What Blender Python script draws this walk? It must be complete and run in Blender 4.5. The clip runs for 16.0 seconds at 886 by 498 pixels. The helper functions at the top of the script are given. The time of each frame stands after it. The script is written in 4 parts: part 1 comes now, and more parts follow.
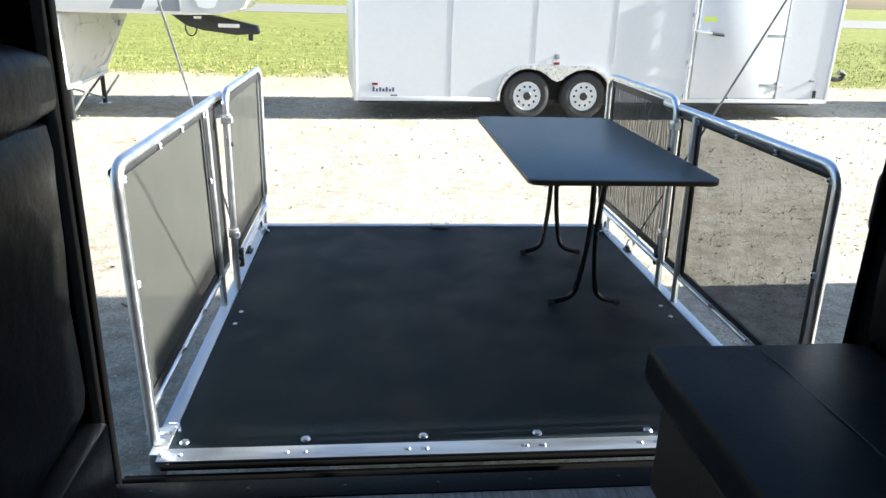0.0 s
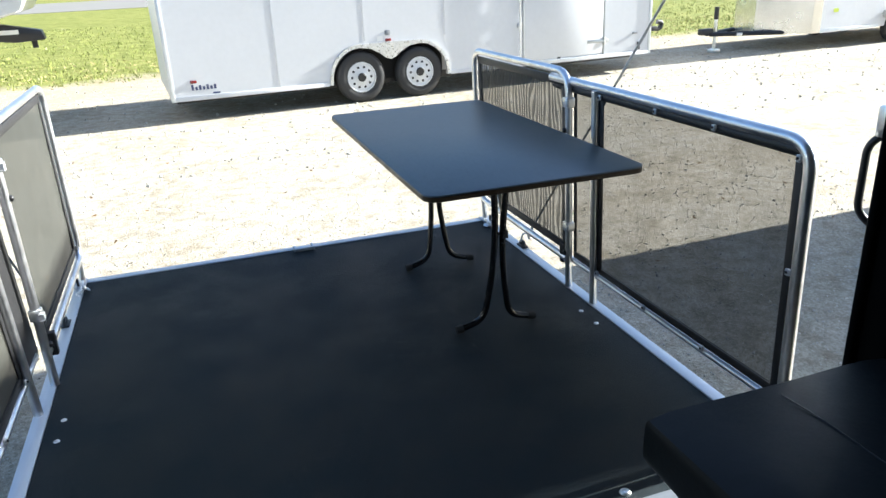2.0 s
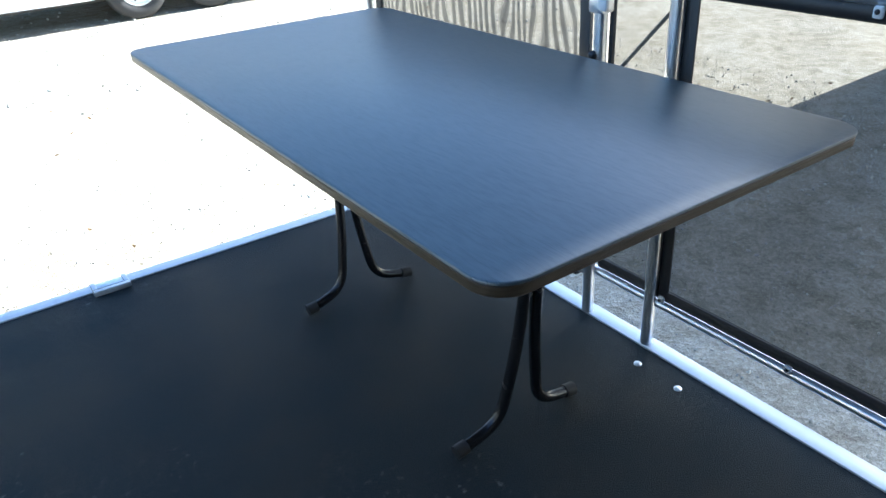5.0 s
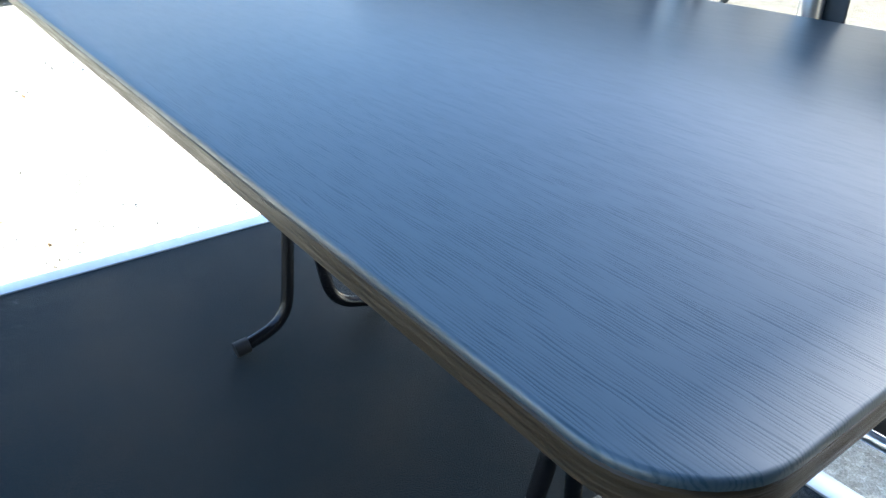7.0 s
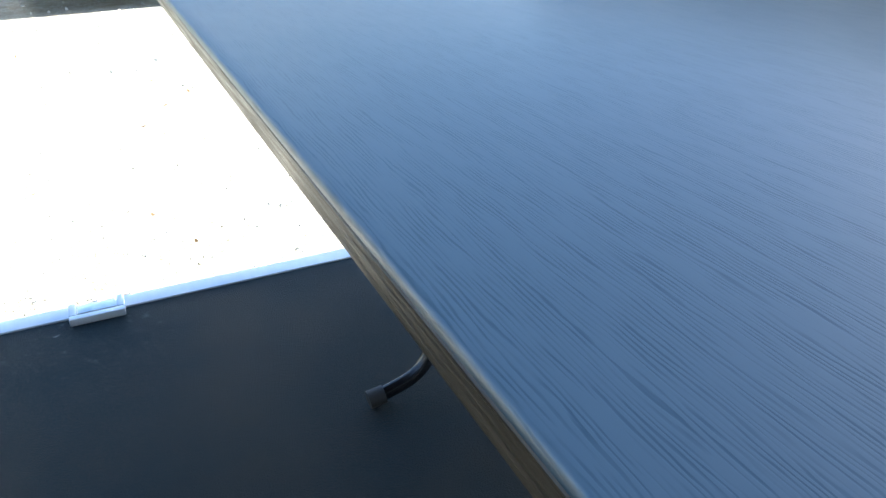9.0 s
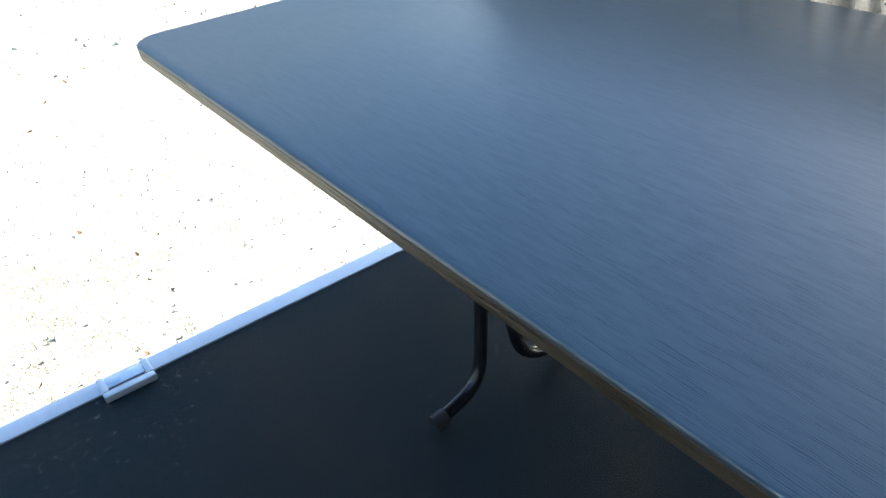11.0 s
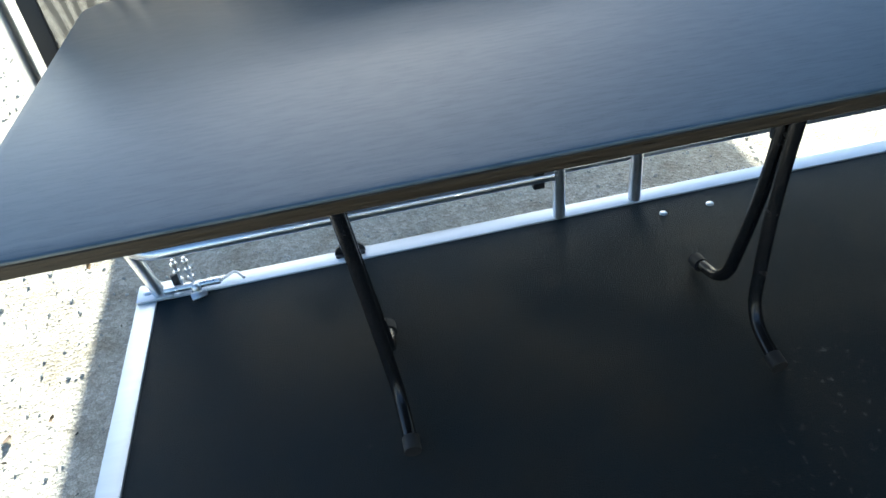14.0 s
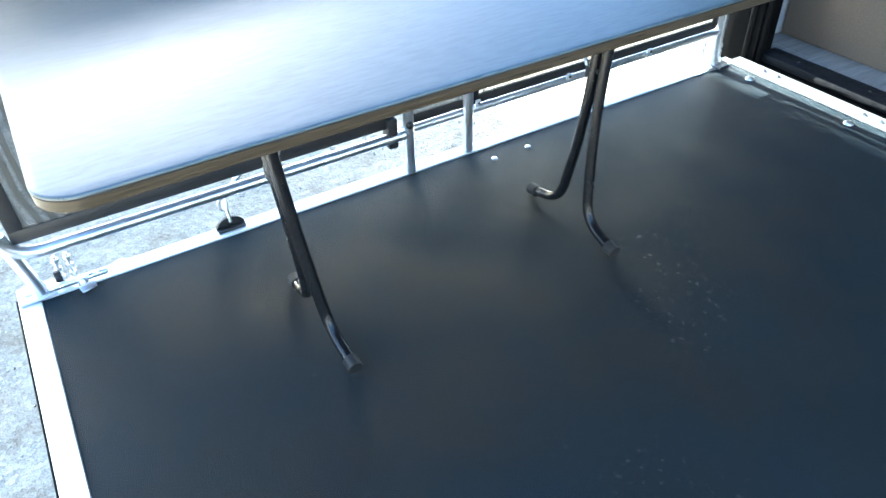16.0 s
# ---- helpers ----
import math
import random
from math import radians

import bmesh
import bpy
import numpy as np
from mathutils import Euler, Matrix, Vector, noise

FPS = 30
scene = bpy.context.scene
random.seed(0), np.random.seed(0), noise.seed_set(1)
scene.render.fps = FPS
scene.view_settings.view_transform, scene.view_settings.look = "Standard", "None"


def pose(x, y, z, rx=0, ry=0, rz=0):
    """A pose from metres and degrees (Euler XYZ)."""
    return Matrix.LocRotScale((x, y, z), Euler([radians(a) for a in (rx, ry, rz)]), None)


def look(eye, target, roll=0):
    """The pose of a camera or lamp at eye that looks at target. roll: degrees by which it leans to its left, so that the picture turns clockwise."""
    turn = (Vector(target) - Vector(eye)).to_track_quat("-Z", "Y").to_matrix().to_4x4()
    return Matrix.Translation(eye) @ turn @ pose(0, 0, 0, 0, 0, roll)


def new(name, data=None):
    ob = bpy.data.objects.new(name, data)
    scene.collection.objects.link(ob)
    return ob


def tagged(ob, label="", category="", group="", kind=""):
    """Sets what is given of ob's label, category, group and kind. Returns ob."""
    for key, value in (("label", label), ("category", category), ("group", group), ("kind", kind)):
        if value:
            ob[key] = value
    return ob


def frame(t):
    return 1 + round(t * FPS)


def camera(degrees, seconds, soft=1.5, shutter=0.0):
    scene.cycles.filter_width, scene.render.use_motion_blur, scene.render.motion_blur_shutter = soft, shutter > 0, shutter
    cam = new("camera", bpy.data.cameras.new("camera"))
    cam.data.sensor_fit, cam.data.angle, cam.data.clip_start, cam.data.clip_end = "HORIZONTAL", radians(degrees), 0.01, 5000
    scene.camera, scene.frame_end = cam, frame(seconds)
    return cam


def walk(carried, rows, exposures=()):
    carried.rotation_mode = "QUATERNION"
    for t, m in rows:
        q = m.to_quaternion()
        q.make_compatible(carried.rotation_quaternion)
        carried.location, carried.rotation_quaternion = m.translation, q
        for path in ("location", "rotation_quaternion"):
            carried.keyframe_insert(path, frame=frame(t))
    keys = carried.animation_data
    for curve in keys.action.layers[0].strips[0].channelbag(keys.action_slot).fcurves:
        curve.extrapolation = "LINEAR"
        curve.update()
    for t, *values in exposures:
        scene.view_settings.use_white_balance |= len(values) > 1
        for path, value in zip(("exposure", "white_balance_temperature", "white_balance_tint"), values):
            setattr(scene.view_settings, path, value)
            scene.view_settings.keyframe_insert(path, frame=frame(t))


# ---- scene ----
cam = camera(62.7, 16.0)
EXPOSURE = [(0.0, 2.1, 6050, 7), (2.0, 2.1, 6050, 7), (3.2, 2.1, 6000, 7), (4.0, 2.65, 5800, 5), (5.0, 3.0, 5650, 5), (7.5, 3.5, 5850, 5), (8.5, 3.5, 5900, 5), (9.2, 3.2, 5900, 5), (11.5, 2.6, 5950, 3), (12.5, 2.05, 6050, 1), (13.2, 2.05, 6000, 1), (14.5, 3.1, 5900, 1), (15.2, 3.9, 5850, 1), (16.0, 4.3, 5850, 1)]
PATH = [
    (0, (-0.229, 0.141, 1.445), (-0.039, 2.017, 0.78), 1.8),
    (0.5, (-0.315, 0.228, 1.444), (-0.022, 2.091, 0.78), -0.3),
    (1, (-0.333, 0.397, 1.426), (0.099, 2.233, 0.762), -0.8),
    (1.5, (-0.288, 0.643, 1.447), (0.244, 2.446, 0.765), -1.6),
    (2, (-0.247, 0.847, 1.42), (0.337, 2.618, 0.697), -2.7),
    (2.5, (-0.232, 1.131, 1.404), (0.447, 2.851, 0.644), -2.8),
    (3, (-0.183, 1.388, 1.366), (0.614, 3.031, 0.552), -2.4),
    (3.5, (-0.147, 1.672, 1.381), (0.723, 3.223, 0.465), -2.8),
    (4, (-0.098, 1.901, 1.3), (0.751, 3.445, 0.354), -2.8),
    (4.5, (-0.123, 2.166, 1.269), (0.813, 3.653, 0.314), -3.0),
    (5, (-0.043, 2.401, 1.189), (0.942, 3.849, 0.223), -2.8),
    (5.2, (0.028, 2.447, 1.089), (0.988, 3.945, 0.175), -2.5),
    (7.5, (0.251, 2.972, 0.912), (1.316, 4.368, -0.046), 1.1),
    (8, (0.272, 3.043, 0.891), (1.227, 4.519, -0.064), 1.5),
    (8.5, (0.297, 3.081, 0.88), (1.144, 4.621, -0.074), -0.1),
    (9, (0.318, 3.124, 0.869), (1.067, 4.723, -0.07), -0.4),
    (9.2, (0.322, 3.127, 0.872), (1.04, 4.742, -0.065), -0.9),
    (11.5, (0.06, 3.431, 1.155), (1.125, 4.663, -0.006), -7.0),
    (12, (0.027, 3.62, 1.179), (1.24, 4.727, 0.037), -9.8),
    (12.5, (-0.067, 3.76, 1.171), (1.272, 4.693, 0.014), -11.9),
    (13, (-0.213, 3.897, 1.15), (1.337, 4.371, -0.021), -9.5),
    (13.5, (-0.237, 4.009, 1.142), (1.384, 4.068, -0.028), -6.9),
    (14, (-0.228, 4.098, 1.133), (1.35, 3.924, -0.085), -7.8),
    (14.5, (-0.262, 4.237, 1.128), (1.247, 3.795, -0.108), -8.1),
    (15, (-0.308, 4.374, 1.135), (1.066, 3.691, -0.146), -6.0),
    (15.5, (-0.363, 4.434, 1.158), (0.95, 3.638, -0.123), -3.3),
    (16, (-0.394, 4.473, 1.19), (0.962, 3.693, -0.056), -2.0),
]
walk(cam, [(t, look(eye, target, roll)) for t, eye, target, roll in PATH], EXPOSURE)

# ---- world, sun ----
SUN_EL, SUN_AZ = 24.0, 88.5          # degrees; azimuth clockwise from +y
world = bpy.data.worlds.new("world")
scene.world = world
world.use_nodes = True
wn = world.node_tree
sky = wn.nodes.new("ShaderNodeTexSky")
sky.sky_type, sky.sun_disc = 'NISHITA', False
sky.sun_elevation, sky.sun_rotation = radians(SUN_EL), radians(SUN_AZ)
sky.air_density, sky.dust_density, sky.ozone_density = 1.0, 1.8, 3.0
wn.links.new(sky.outputs[0], wn.nodes["Background"].inputs[0])
wn.nodes["Background"].inputs[1].default_value = 0.06
sun_data = bpy.data.lights.new("sun", 'SUN')
sun_data.energy, sun_data.angle, sun_data.color = 5.0, radians(0.55), (1.0, 0.95, 0.86)
sun = new("sun", sun_data)
_e, _a = radians(SUN_EL), radians(SUN_AZ)
TO_SUN = Vector((math.cos(_e) * math.sin(_a), math.cos(_e) * math.cos(_a), math.sin(_e)))
sun.matrix_world = look(TO_SUN * 40, (0, 0, 0))

GZ = -0.67                            # gravel level; the ramp deck is z = 0


# ---- materials ----
def mat(name, color, rough=0.5, metal=0.0, spec=0.5, grain=0.0, scale=40.0, bump=0.0, bscale=None, stretch=(1, 1, 1), blotch=0.0, blotch_scale=3.0, island=0.0, scuff=0.0):
    """Principled material with fine grain, larger blotches and relief."""
    m = bpy.data.materials.new(name)
    m.use_nodes = True
    nt = m.node_tree
    b = nt.nodes["Principled BSDF"]
    b.inputs["Roughness"].default_value = rough
    b.inputs["Metallic"].default_value = metal
    b.inputs["Specular IOR Level"].default_value = spec
    tc = nt.nodes.new("ShaderNodeTexCoord")
    mp = nt.nodes.new("ShaderNodeMapping")
    mp.inputs["Scale"].default_value = stretch
    nt.links.new(tc.outputs["Object"], mp.inputs[0])
    val = None

    def noise_node(sc, detail=4.0):
        n = nt.nodes.new("ShaderNodeTexNoise")
        n.inputs["Scale"].default_value, n.inputs["Detail"].default_value = sc, detail
        nt.links.new(mp.outputs[0], n.inputs["Vector"])
        return n

    def remap(sock, amount):
        r = nt.nodes.new("ShaderNodeMapRange")
        r.inputs[1].default_value, r.inputs[2].default_value = 0.25, 0.75
        r.inputs[3].default_value, r.inputs[4].default_value = 1 - amount, 1 + amount
        nt.links.new(sock, r.inputs[0])
        return r.outputs[0]

    def times(a, c):
        k = nt.nodes.new("ShaderNodeMath")
        k.operation = 'MULTIPLY'
        nt.links.new(a, k.inputs[0])
        nt.links.new(c, k.inputs[1])
        return k.outputs[0]

    if grain:
        val = remap(noise_node(scale).outputs[0], grain)
    if blotch:
        v2 = remap(noise_node(blotch_scale, 5).outputs[0], blotch)
        val = times(val, v2) if val else v2
    if island:
        g = nt.nodes.new("ShaderNodeNewGeometry")
        v3 = nt.nodes.new("ShaderNodeMapRange")
        v3.inputs[3].default_value, v3.inputs[4].default_value = 1 - island, 1 + island
        nt.links.new(g.outputs["Random Per Island"], v3.inputs[0])
        val = times(val, v3.outputs[0]) if val else v3.outputs[0]
    if val:
        sc = nt.nodes.new("ShaderNodeVectorMath")
        sc.operation = 'SCALE'
        sc.inputs[0].default_value = color
        nt.links.new(val, sc.inputs["Scale"])
        if scuff:
            # pale scuffs: fine flecks gathered in a few worn patches
            patch, fleck = noise_node(1.7, 6), noise_node(55, 5)
            ra, rb = nt.nodes.new("ShaderNodeMapRange"), nt.nodes.new("ShaderNodeMapRange")
            ra.inputs[1].default_value, ra.inputs[2].default_value = 0.53, 0.68
            rb.inputs[1].default_value, rb.inputs[2].default_value = 0.60, 0.74
            nt.links.new(patch.outputs[0], ra.inputs[0])
            nt.links.new(fleck.outputs[0], rb.inputs[0])
            amount = times(ra.outputs[0], rb.outputs[0])
            mx = nt.nodes.new("ShaderNodeMix")
            mx.data_type = 'RGBA'
            mx.inputs[7].default_value = (0.16, 0.17, 0.18, 1)
            k = nt.nodes.new("ShaderNodeMath")
            k.operation = 'MULTIPLY'
            k.inputs[1].default_value = scuff
            nt.links.new(amount, k.inputs[0])
            nt.links.new(k.outputs[0], mx.inputs[0])
            nt.links.new(sc.outputs[0], mx.inputs[6])
            nt.links.new(mx.outputs[2], b.inputs["Base Color"])
        else:
            nt.links.new(sc.outputs[0], b.inputs["Base Color"])
        rr = nt.nodes.new("ShaderNodeMath")
        rr.operation = 'MULTIPLY'
        rr.inputs[1].default_value = rough
        nt.links.new(val, rr.inputs[0])
        rr.use_clamp = True
        nt.links.new(rr.outputs[0], b.inputs["Roughness"])
    else:
        b.inputs["Base Color"].default_value = (*color, 1)
    if bump:
        n = noise_node(bscale or scale, 6)
        bp = nt.nodes.new("ShaderNodeBump")
        bp.inputs["Strength"].default_value, bp.inputs["Distance"].default_value = bump, 0.01
        nt.links.new(n.outputs[0], bp.inputs["Height"])
        nt.links.new(bp.outputs[0], b.inputs["Normal"])
    return m


def ground_material():
    """Pale limestone gravel near, sandy verge, then mown grass."""
    m = bpy.data.materials.new("ground")
    m.use_nodes = True
    nt = m.node_tree
    b = nt.nodes["Principled BSDF"]
    b.inputs["Roughness"].default_value = 0.95
    b.inputs["Specular IOR Level"].default_value = 0.1
    tc = nt.nodes.new("ShaderNodeTexCoord")

    def tex(kind, sc, **kw):
        n = nt.nodes.new(kind)
        n.inputs["Scale"].default_value = sc
        for k, v in kw.items():
            n.inputs[k].default_value = v
        nt.links.new(tc.outputs["Object"], n.inputs["Vector"])
        return n

    def ramp(sock, *stops):
        r = nt.nodes.new("ShaderNodeValToRGB")
        while len(r.color_ramp.elements) < len(stops):
            r.color_ramp.elements.new(0.5)
        for e, (p, c) in zip(r.color_ramp.elements, stops):
            e.position, e.color = p, (*c, 1)
        nt.links.new(sock, r.inputs[0])
        return r.outputs[0]

    def mix(f, a, c, mode='MIX'):
        n = nt.nodes.new("ShaderNodeMix")
        n.data_type, n.blend_type = 'RGBA', mode
        for s, v in ((n.inputs[0], f), (n.inputs[6], a), (n.inputs[7], c)):
            if isinstance(v, (int, float)):
                s.default_value = v
            elif isinstance(v, tuple):
                s.default_value = (*v, 1)
            else:
                nt.links.new(v, s)
        return n.outputs[2]

    cells = tex("ShaderNodeTexVoronoi", 62.0)
    fine = tex("ShaderNodeTexNoise", 160.0, Detail=5.0)
    big = tex("ShaderNodeTexNoise", 0.9, Detail=5.0)
    mid = tex("ShaderNodeTexNoise", 7.0, Detail=6.0)
    stone = ramp(cells.outputs["Color"], (0.1, (0.24, 0.22, 0.178)), (0.5, (0.37, 0.345, 0.29)), (0.95, (0.57, 0.54, 0.465)))
    gravel = mix(0.45, stone, ramp(fine.outputs[0], (0.35, (0.22, 0.195, 0.15)), (0.65, (0.58, 0.54, 0.455))))
    gravel = mix(1.0, gravel, ramp(mid.outputs[0], (0.33, (0.84, 0.81, 0.76)), (0.55, (1.1, 1.1, 1.1))), 'MULTIPLY')
    gravel = mix(1.0, gravel, ramp(big.outputs[0], (0.35, (0.92, 0.89, 0.84)), (0.65, (1.05, 1.05, 1.05))), 'MULTIPLY')
    gn = tex("ShaderNodeTexNoise", 2.2, Detail=8.0)
    gf = tex("ShaderNodeTexNoise", 30.0, Detail=6.0)
    grass = mix(0.5, ramp(gn.outputs[0], (0.36, (0.14, 0.165, 0.04)), (0.64, (0.32, 0.315, 0.10))),
                ramp(gf.outputs[0], (0.38, (0.10, 0.125, 0.025)), (0.62, (0.27, 0.275, 0.085))))
    sand = mix(0.5, (0.42, 0.34, 0.23), gravel)
    sep = nt.nodes.new("ShaderNodeSeparateXYZ")
    nt.links.new(tc.outputs["Object"], sep.inputs[0])
    add = nt.nodes.new("ShaderNodeMath")
    add.operation = 'MULTIPLY_ADD'
    wav = tex("ShaderNodeTexNoise", 0.5, Detail=7.0)
    nt.links.new(wav.outputs[0], add.inputs[0])
    add.inputs[1].default_value = 3.0
    nt.links.new(sep.outputs[1], add.inputs[2])

    def step(lo, hi):
        r = nt.nodes.new("ShaderNodeMapRange")
        r.inputs[1].default_value, r.inputs[2].default_value = lo, hi
        nt.links.new(add.outputs[0], r.inputs[0])
        return r.outputs[0]

    col = mix(step(17.2, 18.6), gravel, sand)
    col = mix(step(20.4, 21.4), col, grass)
    nt.links.new(col, b.inputs["Base Color"])
    bp = nt.nodes.new("ShaderNodeBump")
    bp.inputs["Strength"].default_value, bp.inputs["Distance"].default_value = 0.5, 0.010
    hs = nt.nodes.new("ShaderNodeMath")
    hs.operation = 'ADD'
    nt.links.new(cells.outputs["Distance"], hs.inputs[0])
    nt.links.new(fine.outputs[0], hs.inputs[1])
    nt.links.new(hs.outputs[0], bp.inputs["Height"])
    nt.links.new(bp.outputs[0], b.inputs["Normal"])
    return m


def screen_material(name, color, open_share, ripple=0.0):
    """Woven sun-screen: threads between open holes; ripple paints optical moire bands into its opacity."""
    m = bpy.data.materials.new(name)
    m.use_nodes = True
    nt = m.node_tree
    b = nt.nodes["Principled BSDF"]
    b.inputs["Base Color"].default_value = (*color, 1)
    b.inputs["Roughness"].default_value = 0.7
    out = nt.nodes["Material Output"]
    tr = nt.nodes.new("ShaderNodeBsdfTransparent")
    mx = nt.nodes.new("ShaderNodeMixShader")
    mx.inputs[0].default_value = 1 - open_share
    nt.links.new(tr.outputs[0], mx.inputs[1])
    nt.links.new(b.outputs[0], mx.inputs[2])
    nt.links.new(mx.outputs[0], out.inputs[0])
    tc = nt.nodes.new("ShaderNodeTexCoord")
    base = nt.nodes.new("ShaderNodeTexNoise")
    base.inputs["Scale"].default_value = 6.0
    nt.links.new(tc.outputs["Object"], base.inputs["Vector"])
    rg = nt.nodes.new("ShaderNodeMapRange")
    rg.inputs[1].default_value, rg.inputs[2].default_value = 0.3, 0.7
    rg.inputs[3].default_value, rg.inputs[4].default_value = 1 - open_share - 0.03, 1 - open_share + 0.03
    nt.links.new(base.outputs[0], rg.inputs[0])
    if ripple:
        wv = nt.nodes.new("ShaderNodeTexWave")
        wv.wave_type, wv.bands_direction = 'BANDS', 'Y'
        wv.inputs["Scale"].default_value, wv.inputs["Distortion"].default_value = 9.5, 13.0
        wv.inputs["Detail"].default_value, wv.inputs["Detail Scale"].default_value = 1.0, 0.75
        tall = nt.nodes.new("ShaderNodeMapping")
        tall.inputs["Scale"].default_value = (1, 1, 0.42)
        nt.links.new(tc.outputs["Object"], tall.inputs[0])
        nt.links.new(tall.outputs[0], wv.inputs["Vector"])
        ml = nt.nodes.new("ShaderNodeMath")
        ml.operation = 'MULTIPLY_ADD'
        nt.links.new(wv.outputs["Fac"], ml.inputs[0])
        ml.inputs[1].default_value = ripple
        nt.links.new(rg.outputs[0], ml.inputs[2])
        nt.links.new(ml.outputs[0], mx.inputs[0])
    else:
        nt.links.new(rg.outputs[0], mx.inputs[0])
    return m


def wood_floor_material():
    m = mat("grey plank vinyl", (0.20, 0.19, 0.18), 0.5, grain=0.45, scale=9, stretch=(9, 0.8, 1), bump=0.1, blotch=0.25, blotch_scale=2.0, island=0.25)
    return m


def laminate_material():
    """Dark blue-black laminate pressed with short fine grooves along the table."""
    m = mat("dark wood-grain laminate", (0.008, 0.034, 0.048), 0.43, spec=0.9, grain=0.02, scale=30, blotch=0.04, blotch_scale=1.5)
    nt = m.node_tree
    b = nt.nodes["Principled BSDF"]
    b.inputs["IOR"].default_value = 1.64
    tc = nt.nodes.new("ShaderNodeTexCoord")
    mp = nt.nodes.new("ShaderNodeMapping")
    mp.inputs["Scale"].default_value = (1, 0.1, 1)
    nt.links.new(tc.outputs["Object"], mp.inputs[0])
    lines = nt.nodes.new("ShaderNodeTexWave")
    lines.wave_type, lines.bands_direction = 'BANDS', 'X'
    lines.inputs["Scale"].default_value, lines.inputs["Distortion"].default_value = 150.0, 11.0
    lines.inputs["Detail"].default_value, lines.inputs["Detail Scale"].default_value = 4.0, 0.9
    nt.links.new(mp.outputs[0], lines.inputs["Vector"])
    groove = nt.nodes.new("ShaderNodeMapRange")
    groove.inputs[1].default_value, groove.inputs[2].default_value = 0.45, 0.95
    nt.links.new(lines.outputs["Fac"], groove.inputs[0])
    stop = nt.nodes.new("ShaderNodeMapping")
    stop.inputs["Scale"].default_value = (170, 26, 1)
    nt.links.new(tc.outputs["Object"], stop.inputs[0])
    gaps = nt.nodes.new("ShaderNodeTexNoise")
    gaps.inputs["Scale"].default_value = 1.0
    nt.links.new(stop.outputs[0], gaps.inputs["Vector"])
    broken = nt.nodes.new("ShaderNodeMapRange")
    broken.inputs[1].default_value, broken.inputs[2].default_value = 0.36, 0.6
    nt.links.new(gaps.outputs[0], broken.inputs[0])
    cut = nt.nodes.new("ShaderNodeMath")
    cut.operation = 'MULTIPLY'
    nt.links.new(groove.outputs[0], cut.inputs[0])
    nt.links.new(broken.outputs[0], cut.inputs[1])
    gloss = nt.nodes.new("ShaderNodeMapRange")
    gloss.inputs[3].default_value, gloss.inputs[4].default_value = 1.0, 0.6
    nt.links.new(cut.outputs[0], gloss.inputs[0])
    nt.links.new(gloss.outputs[0], b.inputs["Specular IOR Level"])
    bp = nt.nodes.new("ShaderNodeBump")
    bp.invert = True
    bp.inputs["Strength"].default_value, bp.inputs["Distance"].default_value = 0.12, 0.0003
    nt.links.new(cut.outputs[0], bp.inputs["Height"])
    nt.links.new(bp.outputs[0], b.inputs["Normal"])
    return m


M_GROUND = ground_material()
M_STONE = mat("limestone", (0.50, 0.475, 0.42), 0.95, spec=0.1, grain=0.2, scale=90, island=0.25)
M_LEAF = mat("dry leaf", (0.16, 0.09, 0.035), 0.8, island=0.6)
M_SPECK = mat("dark speck", (0.04, 0.032, 0.024), 0.85, island=0.6)
M_LEAFY = mat("yellow leaf", (0.46, 0.37, 0.17), 0.8, island=0.35)
M_GRASS = mat("grass blade", (0.26, 0.29, 0.075), 0.8, island=0.4)
M_ROAD = mat("road concrete", (0.20, 0.192, 0.178), 0.9, grain=0.12, scale=3, blotch=0.1, blotch_scale=0.3)
M_DECK = mat("black rubber coating", (0.0088, 0.0175, 0.0232), 0.48, spec=0.10, grain=0.45, scale=220, bump=0.6, bscale=380, blotch=0.35, blotch_scale=3.5, scuff=0.6)
M_TRIM = mat("mill aluminium trim", (0.64, 0.68, 0.72), 0.42, 0.55, grain=0.05, scale=60, stretch=(1, 0.1, 1), blotch=0.08, blotch_scale=5)
M_TUBE = mat("polished aluminium tube", (0.84, 0.85, 0.87), 0.33, 1.0, grain=0.08, scale=30, blotch=0.12, blotch_scale=6, bump=0.02)
M_ZINC = mat("zinc plated steel", (0.75, 0.76, 0.77), 0.3, 1.0, grain=0.15, scale=50, bump=0.05)
M_SCREEN = screen_material("dark sun screen", (0.052, 0.043, 0.025), 0.30)
# same weave, denser and retoned to imitate the left panels sunlit and seen aslant
M_SCREEN_LEFT = screen_material("sun screen toned for the left side", (0.029, 0.030, 0.024), 0.07)
M_SCREEN_MOIRE = screen_material("moire-banded sun screen", (0.045, 0.041, 0.032), 0.30, 0.22)
M_HEM = mat("black vinyl hem", (0.018, 0.018, 0.019), 0.5, bump=0.1, bscale=80)
M_PLASTIC = mat("black plastic", (0.015, 0.015, 0.016), 0.4)
M_CLIP = mat("translucent plastic clip", (0.62, 0.63, 0.64), 0.35, spec=0.5)
M_TABLE = laminate_material()
M_EDGE = mat("wood-grain edge band", (0.05, 0.034, 0.018), 0.4, spec=0.35, grain=0.4, scale=26, stretch=(0.5, 0.5, 12), bump=0.2)
M_LEG = mat("black enamelled tube", (0.012, 0.012, 0.013), 0.24, spec=0.55, grain=0.2, scale=30, bump=0.03)
M_CAP = mat("black rubber cap", (0.02, 0.02, 0.02), 0.6, bump=0.1)
M_VINYL = mat("black upholstery vinyl", (0.0035, 0.0035, 0.004), 0.4, spec=0.11, grain=0.15, scale=120, bump=0.35, bscale=14, blotch=0.1)
